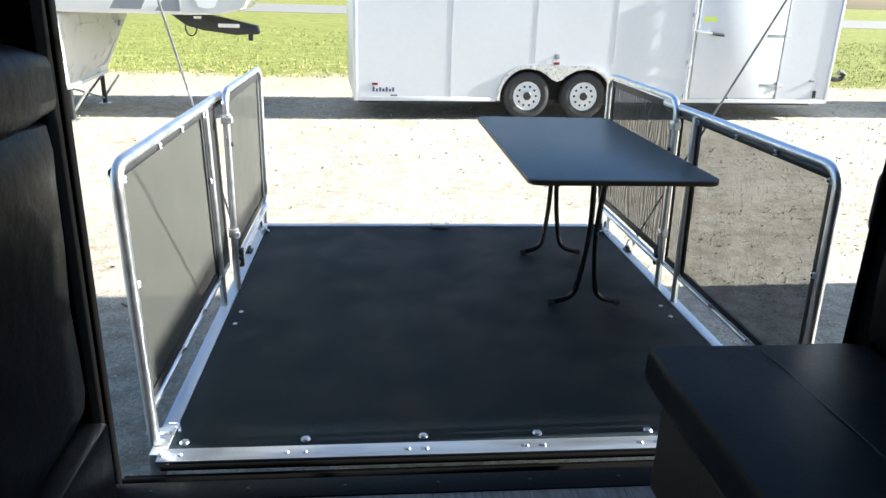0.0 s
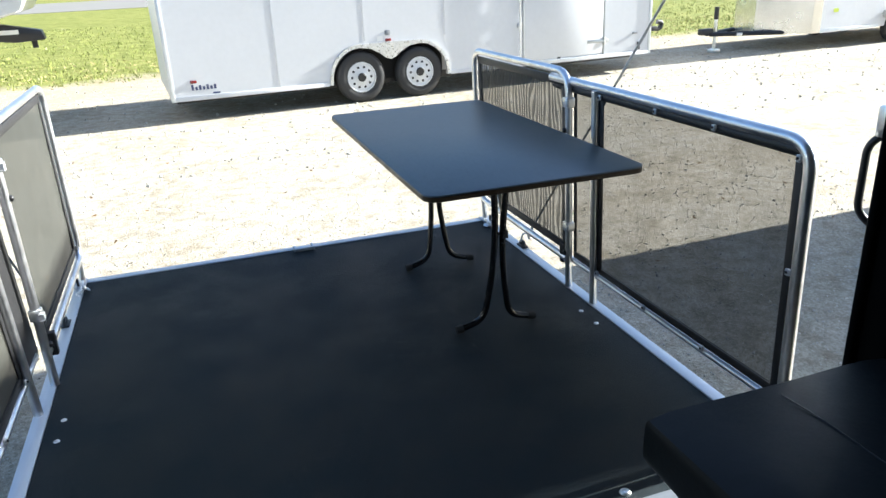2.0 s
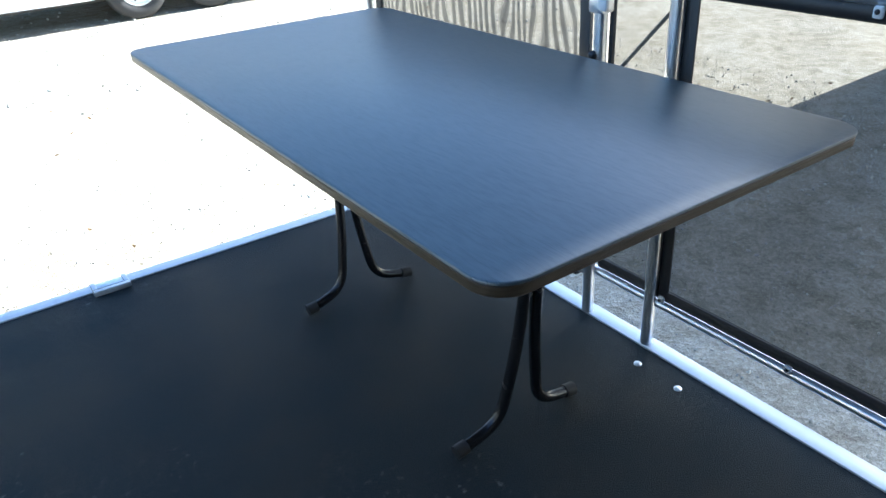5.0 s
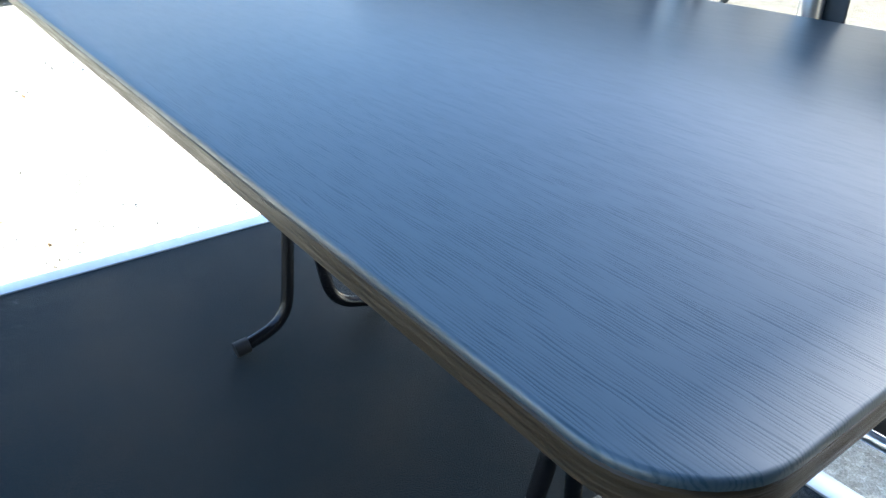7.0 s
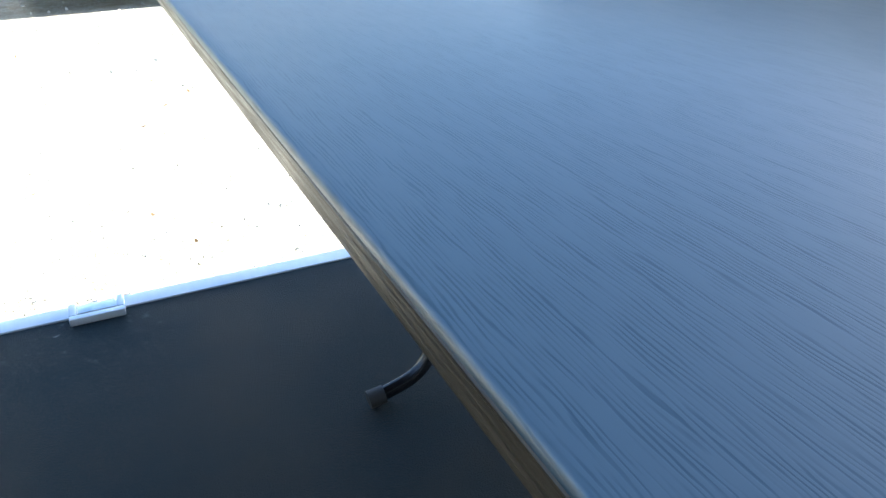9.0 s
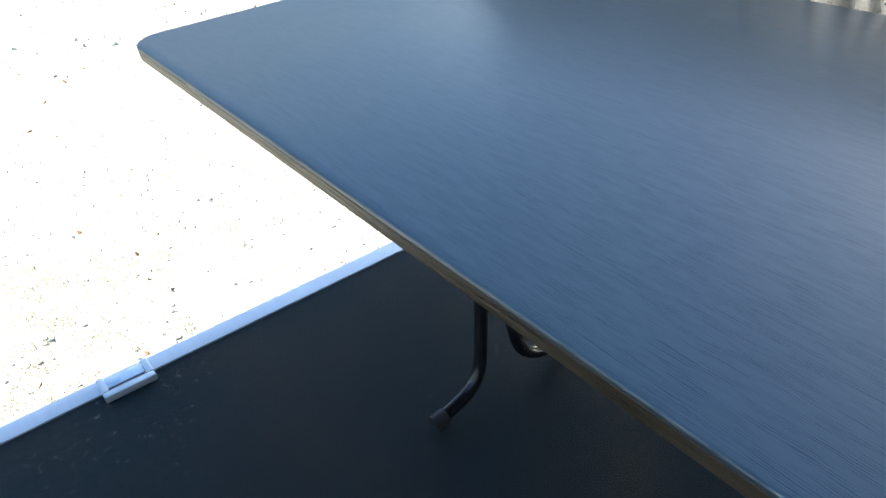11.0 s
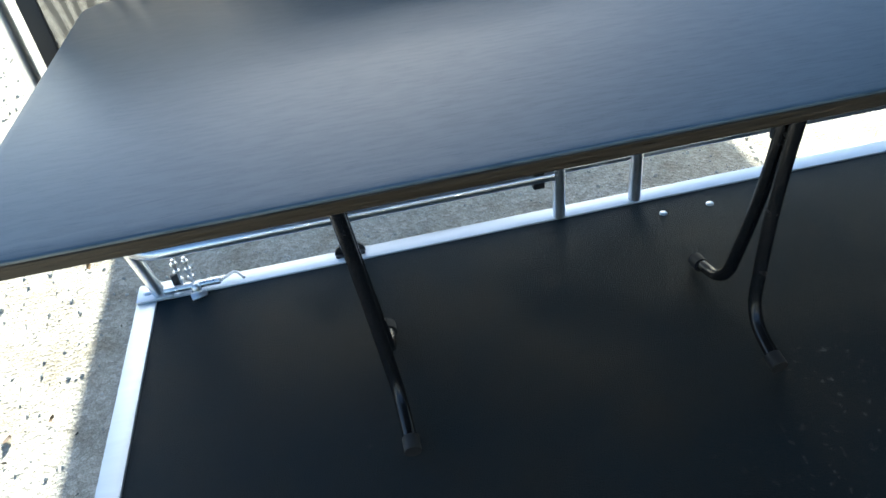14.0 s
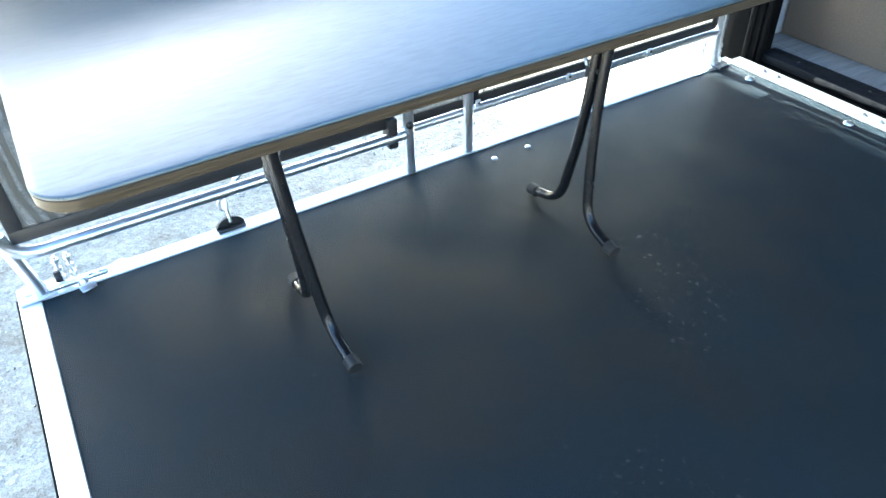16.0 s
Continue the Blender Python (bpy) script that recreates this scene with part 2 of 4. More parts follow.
M_SEAT = mat("dark upholstery vinyl", (0.006, 0.010, 0.012), 0.48, spec=0.16, grain=0.15, scale=150, bump=0.25, bscale=9, blotch=0.12)
M_PANEL = mat("brown woven panel", (0.15, 0.115, 0.085), 0.75, grain=0.2, scale=140, bump=0.2)
M_JAMB = mat("black rubber door seal", (0.004, 0.004, 0.004), 0.75, spec=0.04, bump=0.05, bscale=30)
M_INT = mat("pale interior panel", (0.46, 0.47, 0.48), 0.6, grain=0.06, scale=50, blotch=0.06)
M_RVOUT = mat("camper side skin", (0.62, 0.61, 0.58), 0.35, blotch=0.05)
M_TREAD = mat("dark threshold plate", (0.014, 0.015, 0.017), 0.55, spec=0.10, bump=0.12, bscale=60, grain=0.2, scale=60)
M_FLOOR = wood_floor_material()
M_WHITE = mat("white aluminium skin", (0.66, 0.67, 0.69), 0.42, spec=0.4, blotch=0.03, blotch_scale=0.8, grain=0.02, scale=12, bump=0.03, bscale=1.6)
M_WHITE2 = mat("white fibreglass", (0.74, 0.74, 0.73), 0.25, spec=0.5, blotch=0.05, blotch_scale=1.5, bump=0.03, bscale=2)
M_GREY = mat("grey graphic film", (0.24, 0.25, 0.27), 0.3, blotch=0.05)
M_GEL = mat("light grey gelcoat", (0.52, 0.53, 0.52), 0.28, blotch=0.06)
M_TYRE = mat("tyre rubber", (0.03, 0.03, 0.031), 0.75, grain=0.3, scale=40, bump=0.2, bscale=50, blotch=0.25)
M_RIM = mat("painted steel rim", (0.68, 0.69, 0.70), 0.4, blotch=0.08, blotch_scale=8)
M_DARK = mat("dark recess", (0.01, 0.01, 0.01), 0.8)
M_BLACKSTEEL = mat("black painted steel", (0.02, 0.02, 0.022), 0.4, blotch=0.2, bump=0.05)
M_CHECKER = mat("checker plate", (0.7, 0.71, 0.72), 0.3, 0.9, grain=0.2, scale=25, bump=0.5, bscale=45)
M_POLISH = mat("polished stainless", (0.66, 0.65, 0.62), 0.26, 1.0, blotch=0.1, bump=0.04, bscale=4)
M_RED = mat("red lens", (0.2, 0.02, 0.02), 0.25)
M_BLUE = mat("dark blue decal", (0.05, 0.065, 0.15), 0.4)
M_LIME = mat("lime sticker", (0.5, 0.6, 0.05), 0.5)
M_PALE = mat("pale decal", (0.8, 0.8, 0.78), 0.4)
M_CABLE = mat("braided steel cable", (0.55, 0.56, 0.57), 0.4, 0.9, grain=0.3, scale=200, bump=0.3, bscale=300)
M_SHADE_BLOCK = mat("shade block grey", (0.4, 0.38, 0.35), 0.9, grain=0.2, scale=5, blotch=0.15)
M_HINGE = mat("dull hinge aluminium", (0.42, 0.45, 0.48), 0.34, 0.85, grain=0.12, scale=60, stretch=(0.1, 1, 1), blotch=0.15, blotch_scale=6)
M_SKIRT = mat("dark brown skirt vinyl", (0.04, 0.034, 0.025), 0.6, spec=0.15, grain=0.2, scale=120, bump=0.2)
# grey that paints the shadow line along the trailer's skin joints
M_JOINT_SHADE = mat("joint shadow strip", (0.5, 0.51, 0.53), 0.5, blotch=0.05)


# ---- mesh helpers ----
def finish(name, bm, material, parent=None, label="", smooth=False):
    me = bpy.data.meshes.new(name)
    if smooth:
        for f in bm.faces:
            f.smooth = len(f.verts) < 9
    bm.to_mesh(me)
    bm.free()
    me.materials.append(material)
    if smooth:
        me.set_sharp_from_angle(angle=radians(40))
    ob = new(name, me)
    if parent is not None:
        ob.parent = parent
    if label:
        ob["label"] = label
    return ob


def part(name, bm, material, parent, label="", smooth=True):
    return finish(name, bm, material, parent, label, smooth)


def thing(name, label, category, group="", kind="", at=(0, 0, 0)):
    ob = new(name)
    ob.empty_display_size = 0.1
    return tagged(ob, label, category, group, kind)


def add_box(bm, a, b, bevel=0.0, seg=2, m=None):
    """Box between corners a and b, edges rounded by bevel, into bm."""
    t = bmesh.new()
    bmesh.ops.create_cube(t, size=1.0)
    for v in t.verts:
        v.co = Vector([(a[i] + b[i]) / 2 + v.co[i] * (b[i] - a[i]) for i in range(3)])
    if bevel:
        bmesh.ops.bevel(t, geom=t.edges[:], offset=bevel, segments=seg, profile=0.5, affect='EDGES')
    if m is not None:
        bmesh.ops.transform(t, matrix=m, verts=t.verts)
    join(bm, t)
    return bm


def join(bm, t):
    me = bpy.data.meshes.new("tmp")
    t.to_mesh(me)
    t.free()
    bm.from_mesh(me)
    bpy.data.meshes.remove(me)


def box(a, b, bevel=0.0, seg=2, m=None):
    return add_box(bmesh.new(), a, b, bevel, seg, m)


def fillet(pts, radius, n=6):
    """Polyline with its inner corners rounded."""
    pts = [Vector(p) for p in pts]
    out = [pts[0]]
    for i in range(1, len(pts) - 1):
        p, a, b = pts[i], pts[i - 1] - pts[i], pts[i + 1] - pts[i]
        r = min(radius, a.length * 0.49, b.length * 0.49)
        pa, pb = p + a.normalized() * r, p + b.normalized() * r
        for k in range(n + 1):
            s = k / n
            out.append(pa * (1 - s) ** 2 + p * 2 * s * (1 - s) + pb * s * s)
    out.append(pts[-1])
    return out


def add_tube(bm, pts, r, seg=12, closed=False, caps=True):
    pts = [Vector(p) for p in pts]
    n = len(pts)
    rings, up = [], None
    for i, p in enumerate(pts):
        if closed:
            d = pts[(i + 1) % n] - pts[i - 1]
        else:
            d = pts[min(i + 1, n - 1)] - pts[max(i - 1, 0)]
        d.normalize()
        if up is None:
            up = d.orthogonal().normalized()
        up = (up - d * up.dot(d)).normalized()
        side = d.cross(up)
        rad = r[i] if isinstance(r, (list, tuple)) else r
        rings.append([bm.verts.new(p + (up * math.cos(2 * math.pi * k / seg) + side * math.sin(2 * math.pi * k / seg)) * rad) for k in range(seg)])
    for i in range(n if closed else n - 1):
        a, b = rings[i], rings[(i + 1) % n]
        for k in range(seg):
            bm.faces.new((a[k], a[(k + 1) % seg], b[(k + 1) % seg], b[k]))
    if caps and not closed:
        bm.faces.new(rings[0][::-1])
        bm.faces.new(rings[-1])
    return bm


def tube(pts, r, seg=12, closed=False):
    return add_tube(bmesh.new(), pts, r, seg, closed)


def add_disc(bm, c, axis, r, h, seg=20, dome=0.0):
    """Short cylinder of radius r from c along axis by h, with a chamfered or domed top."""
    c, ax = Vector(c), Vector(axis).normalized()
    prof = [(r, 0), (r, h * 0.7), (r * 0.85, h)] if not dome else [(r, 0), (r * 0.9, h * 0.5), (r * 0.6, h * 0.88), (r * 0.25, h)]
    return add_lathe(bm, c, ax, prof, seg)


def add_lathe(bm, c, axis, prof, seg=24):
    """Turned body: profile of (radius, height) along the axis, both ends closed."""
    c, ax = Vector(c), Vector(axis).normalized()
    u = ax.orthogonal().normalized()
    w = ax.cross(u)
    rings = [[bm.verts.new(c + ax * h + (u * math.cos(2 * math.pi * k / seg) + w * math.sin(2 * math.pi * k / seg)) * r) for k in range(seg)] for r, h in prof]
    for a, b in zip(rings, rings[1:]):
        for k in range(seg):
            bm.faces.new((a[k], a[(k + 1) % seg], b[(k + 1) % seg], b[k]))
    bm.faces.new(rings[0][::-1])
    bm.faces.new(rings[-1])
    return bm


def lathe(c, axis, prof, seg=24):
    return add_lathe(bmesh.new(), c, axis, prof, seg)


def add_prism(bm, outline, axis, lo, hi):
    """Extrude an outline of 2D points along axis (0, 1 or 2) between lo and hi."""
    def p3(p, h):
        q = list(p)
        q.insert(axis, h)
        return q
    a = [bm.verts.new(p3(p, lo)) for p in outline]
    b = [bm.verts.new(p3(p, hi)) for p in outline]
    n = len(a)
    for i in range(n):
        bm.faces.new((a[i], a[(i + 1) % n], b[(i + 1) % n], b[i]))
    bm.faces.new(a[::-1])
    bm.faces.new(b)
    bmesh.ops.recalc_face_normals(bm, faces=bm.faces[:])
    return bm


def prism(outline, axis, lo, hi):
    return add_prism(bmesh.new(), outline, axis, lo, hi)


def round_rect(x0, y0, x1, y1, r, n=8):
    out = []
    for cx, cy, a0 in ((x1 - r, y1 - r, 0), (x0 + r, y1 - r, 90), (x0 + r, y0 + r, 180), (x1 - r, y0 + r, 270)):
        for k in range(n + 1):
            a = radians(a0 + 90 * k / n)
            out.append((cx + r * math.cos(a), cy + r * math.sin(a)))
    return out


# ---- ground and distance ----
bm = bmesh.new()
bmesh.ops.create_grid(bm, x_segments=40, y_segments=40, size=300)
for v in bm.verts:
    v.co.z = GZ
    v.co.y += 100
tagged(finish("ground", bm, M_GROUND), "pale limestone gravel yard with sandy verge and mown grass", "ground", kind="structure")
bm = box((-200, 70, GZ - 0.2), (260, 106, GZ + 0.02))
tagged(finish("road", bm, M_ROAD), "pale concrete road beyond the grass", "road", kind="structure")

# unseen block added to the east; its shade falls across the yard
tagged(finish("shade_block_east", box((6.9, 2.58, GZ - 0.1), (9.4, 5.35, GZ + 4.45)), M_SHADE_BLOCK), "plain unseen block added to shade the yard", "wall", kind="structure")


def stones():
    """Loose limestone chips over the near gravel."""
    rng = random.Random(5)
    base = bmesh.new()
    bmesh.ops.create_icosphere(base, subdivisions=1, radius=1.0)
    bv = [v.co.copy() for v in base.verts]
    bf = [[v.index for v in f.verts] for f in base.faces]
    base.free()
    verts, faces = [], []

    def put(x, y, s):
        o = len(verts)
        rot = Euler((rng.uniform(0, 6), rng.uniform(0, 6), rng.uniform(0, 6))).to_matrix()
        sc = Vector((s * rng.uniform(0.8, 1.4), s * rng.uniform(0.6, 1.0), s * rng.uniform(0.45, 0.8)))
        for c in bv:
            q = rot @ Vector((c.x * sc.x, c.y * sc.y, c.z * sc.z))
            verts.append((x + q.x, y + q.y, GZ + s * 0.2 + q.z))
        faces.extend([[i + o for i in f] for f in bf])

    for _ in range(24000):
        y = 2.3 + 8.5 * rng.random() ** 1.3
        x = rng.uniform(-3.5, 6.0)
        if -1.0 < x < 1.2 and y < 4.6:
            continue
        put(x, y, (0.0035 + 0.010 * rng.random() ** 4) if x > 1.4 else (0.0028 + 0.0075 * rng.random() ** 4))
    for _ in range(2500):
        put(rng.uniform(-8, 14), rng.uniform(9, 18), 0.01 + 0.02 * rng.random() ** 2)
    me = bpy.data.meshes.new("gravel_stones")
    me.from_pydata(verts, [], faces)
    me.materials.append(M_STONE)
    tagged(new("gravel_stones", me), "loose pale limestone chips scattered on the yard", "gravel", kind="stuff")


def leaves(name, count, area, material, size, label, seed):
    rng = random.Random(seed)
    verts, faces = [], []
    for _ in range(count):
        x, y = rng.uniform(area[0], area[2]), rng.uniform(area[1], area[3])
        if -1.0 < x < 1.35 and y < 4.75:
            continue
        s = size * rng.uniform(0.5, 1.3)
        m = Matrix.Translation((x, y, GZ + size * 0.55 + (0.05 if y > 19 else 0.0))) @ Euler((rng.uniform(-0.5, 0.5), rng.uniform(-0.5, 0.5), rng.uniform(0, 6.3))).to_matrix().to_4x4()
        o = len(verts)
        for q in ((-1, 0, 0.15), (-0.2, 0.45, 0), (0.7, 0.35, 0.1), (1.1, 0, 0.25), (0.6, -0.4, 0), (-0.3, -0.4, 0.1)):
            verts.append(m @ (Vector(q) * s))
        faces += [(o, o + 1, o + 5), (o + 1, o + 2, o + 4, o + 5), (o + 2, o + 3, o + 4)]
    me = bpy.data.meshes.new(name)
    me.from_pydata(verts, [], faces)
    me.materials.append(material)
    tagged(new(name, me), label, "leaves", kind="stuff")


def grass():
    rng = random.Random(11)
    verts, faces = [], []
    for _ in range(16000):
        y = 18.9 + 24 * rng.random() ** 1.6
        x = rng.uniform(-20, 30) * (0.5 + y / 40)
        if y < 19.6 and rng.random() < 0.6:
            continue
        for _k in range(3):
            h, w, a = rng.uniform(0.03, 0.10), rng.uniform(0.004, 0.009) * (1 + y / 25), rng.uniform(0, 6.3)
            px, py = x + rng.uniform(-0.08, 0.08), y + rng.uniform(-0.08, 0.08)
            lx, ly = rng.uniform(-0.04, 0.04), rng.uniform(-0.04, 0.04)
            o = len(verts)
            verts += [(px - w * math.cos(a), py - w * math.sin(a), GZ - 0.01), (px + w * math.cos(a), py + w * math.sin(a), GZ - 0.01), (px + lx, py + ly, GZ + h)]
            faces.append((o, o + 1, o + 2))
    me = bpy.data.meshes.new("grass")
    me.from_pydata(verts, [], faces)
    me.materials.append(M_GRASS)
    tagged(new("grass", me), "short green grass tufts on the verge", "grass", kind="stuff")


# ---- the camper's back end ----
RX0, RX1 = -1.10, 1.37       # inner faces of the side walls
YR = 2.10                    # face of the rear wall
CEIL = 2.15


def camper():
    fl = finish("floor", box((RX0, -3.2, -0.06), (RX1, 2.0, -0.008)), M_TREAD)
    tagged(fl, "grey plank vinyl floor of the camper", "floor", kind="structure")
    planks = []
    w = 0.15
    x = RX0
    rng = random.Random(3)
    while x < RX1 - 0.01:
        x1 = min(x + w, RX1)
        y = -3.2 + rng.uniform(-1, 0)
        while y < 2.0:
            y1 = min(y + 1.2, 2.0)
            y0 = max(y, -3.2)
            if y1 - y0 > 0.02:
                planks.append((x, y0, x1, y1))
            y += 1.2
        x = x1
    for x0, y0, x1, y1 in planks:
        p = finish("plank", box((x0 + 0.001, y0 + 0.001, -0.008), (x1 - 0.001, y1 - 0.001, -0.003)), M_FLOOR, fl)
    tagged(finish("wall_left", box((RX0 - 0.06, -3.2, -0.2), (RX0, YR - 0.06, CEIL + 0.1)), M_INT), "pale grey camper side wall panel", "wall", kind="structure")
    tagged(finish("wall_right", box((RX1, -3.2, -0.2), (RX1 + 0.06, YR - 0.06, CEIL + 0.1)), M_INT), "pale grey camper side wall panel", "wall", kind="structure")
    tagged(finish("wall_front", box((RX0 - 0.06, -3.26, -0.2), (RX1 + 0.06, -3.2, CEIL + 0.1)), M_INT), "pale grey camper partition wall", "wall", kind="structure")
    tagged(finish("ceiling", box((RX0 - 0.06, -3.26, CEIL + 0.1), (RX1 + 0.06, YR, CEIL + 0.3)), M_INT), "pale camper ceiling panel", "ceiling", kind="structure")
    fr = thing("door_frame", "black rubber-sealed ramp door opening frame", "door frame", kind="structure")
    part("jamb", box((RX0 - 0.09, YR - 0.10, -0.12), (-1.02, YR + 0.005, CEIL + 0.1), 0.012), M_JAMB, fr)
    part("jamb", box((1.275, YR - 0.10, -0.12), (RX1 + 0.09, YR + 0.005, CEIL + 0.1), 0.012), M_JAMB, fr)
    part("header", box((-1.02, YR - 0.10, CEIL - 0.05), (1.275, YR + 0.005, CEIL + 0.1), 0.012), M_JAMB, fr)
    for sx, x in ((-1, -1.012), (1, 1.262)):
        part("seal", tube([(x, YR - 0.012, -0.04), (x, YR - 0.012, CEIL - 0.06)], 0.012, 10), M_JAMB, fr, "bulb seal")
        part("edge_trim", box((x + sx * 0.05 - 0.012, YR + 0.006, -0.1), (x + sx * 0.05 + 0.012, YR + 0.016, CEIL), 0.003), M_JAMB if sx > 0 else M_TRIM, fr, "dark corner trim" if sx > 0 else "thin bright corner trim")
        for i in range(9):
            z = 0.1 + i * 0.22
            part("screw", add_disc(bmesh.new(), (x - sx * 0.0 + sx * 0.045, YR - 0.101, z), (0, -1, 0), 0.006, 0.003, 10, 1), M_ZINC, fr)
    # threshold: dark channel and tread plate
    th = thing("threshold", "black threshold channel with a dark tread plate", "threshold", kind="structure")
    part("channel", box((-1.02, 2.05, -0.12), (1.275, 2.165, -0.035), 0.004), M_JAMB, th)
    part("tread_plate", box((-1.02, 1.985, -0.03), (1.275, 2.075, 0.002), 0.004), M_TREAD, th)
    part("seal", tube([(-1.02, 2.125, -0.035), (1.275, 2.125, -0.035)], 0.014, 10), M_JAMB, th)
    for i in range(8):
        part("screw", add_disc(bmesh.new(), (-0.9 + i * 0.29, 2.03, 0.002), (0, 0, 1), 0.006, 0.003, 10, 1), M_PLASTIC, th)
    # outside latch on the camper's corner
    lt = thing("door_latch", "grey metal ramp door latch on the corner post", "latch")
    part("bar", box((1.35, YR + 0.018, 0.42), (1.385, YR + 0.058, 1.02), 0.006), M_ZINC, lt)
    part("handle", tube(fillet([(1.36, YR + 0.055, 1.0), (1.335, YR + 0.10, 0.96), (1.335, YR + 0.10, 0.78), (1.36, YR + 0.055, 0.74)], 0.03), 0.010), M_BLACKSTEEL, lt)
    part("cam", box((1.33, YR + 0.055, 0.98), (1.375, YR + 0.085, 1.06), 0.008), M_ZINC, lt)


def cushion(a, b, r=0.05, seed=1, amp=0.012):
    """Padded block: rounded box whose faces bulge and sag a little."""
    bm = bmesh.new()
    bmesh.ops.create_cube(bm, size=1.0)
    bmesh.ops.subdivide_edges(bm, edges=bm.edges[:], cuts=9, use_grid_fill=True)
    size = [b[i] - a[i] for i in range(3)]
    for v in bm.verts:
        p = [v.co[i] * size[i] for i in range(3)]
        core = [max(-(size[i] / 2 - r), min(size[i] / 2 - r, p[i])) for i in range(3)]
        d = Vector([p[i] - core[i] for i in range(3)])
        if d.length > 1e-6:
            d = d.normalized() * r
        q = Vector(core) + d
        n = noise.noise(Vector((q.x * 5 + seed * 7, q.y * 5, q.z * 5)))
        fall = [1 - (2 * abs(q[i]) / size[i]) ** 2 for i in range(3)]
        bulge = 0.018 * max(0, fall[0]) * max(0, fall[1]) if abs(d.z) > 0.5 * r else 0
        q += d.normalized() * (n * amp + bulge) if d.length else Vector()
        v.co = Vector([(a[i] + b[i]) / 2 for i in range(3)]) + q
    return bm


def sofas():
    s = thing("flip_up_sofa", "dark vinyl flip-up sofa folded down on a brown base", "sofa")
    part("seat", cushion((0.56, 0.15, 0.37), (1.25, 1.985, 0.50), 0.03, 1, 0.006), M_SEAT, s)
    part("seat_panel", box((0.575, 0.17, 0.09), (0.605, 1.86, 0.37), 0.012, 3), M_SKIRT, s, "padded brown front skirt")
    line = []
    for i in range(25):
        y = 0.3 + i * 0.0675
        q = Vector((-0.025, y - 1.0675, 0.065))
        line.append((0.88, y, 0.5005 + 0.006 * noise.noise(Vector((q.x * 5 + 7, q.y * 5, q.z * 5))) + 0.018 * 0.995 * (1 - (2 * q.y / 1.835) ** 2)))
    part("seam", tube(line, 0.002, 6), M_PLASTIC, s)
    part("backrest", cushion((1.20, 0.2, 0.49), (1.35, 1.98, 0.98), 0.06, 2, 0.012), M_VINYL, s)
    part("base", box((0.606, 0.2, -0.003), (1.36, 1.85, 0.372), 0.01), M_PANEL, s, "brown woven base panel")
    f = thing("folded_sofa", "black vinyl flip-up sofa folded against the wall", "sofa")
    part("seat", cushion((-1.095, 0.55, 0.34), (-0.975, 1.93, 1.14), 0.05, 5, 0.02), M_VINYL, f, "seat cushion stood on edge")
    part("backrest", cushion((-1.095, 0.55, 1.13), (-0.965, 1.99, 1.30), 0.055, 9, 0.016), M_VINYL, f)
    part("strap", box((-0.975, 1.0, 0.3), (-0.968, 1.05, 1.2), 0.002), M_HEM, f)
    part("base", box((-1.095, 0.55, -0.003), (-0.93, 1.88, 0.345), 0.012), M_VINYL, f)


# ---- ramp deck ----
DX0, DX1, DY0, DY1 = -0.905, 1.264, 2.245, 4.662


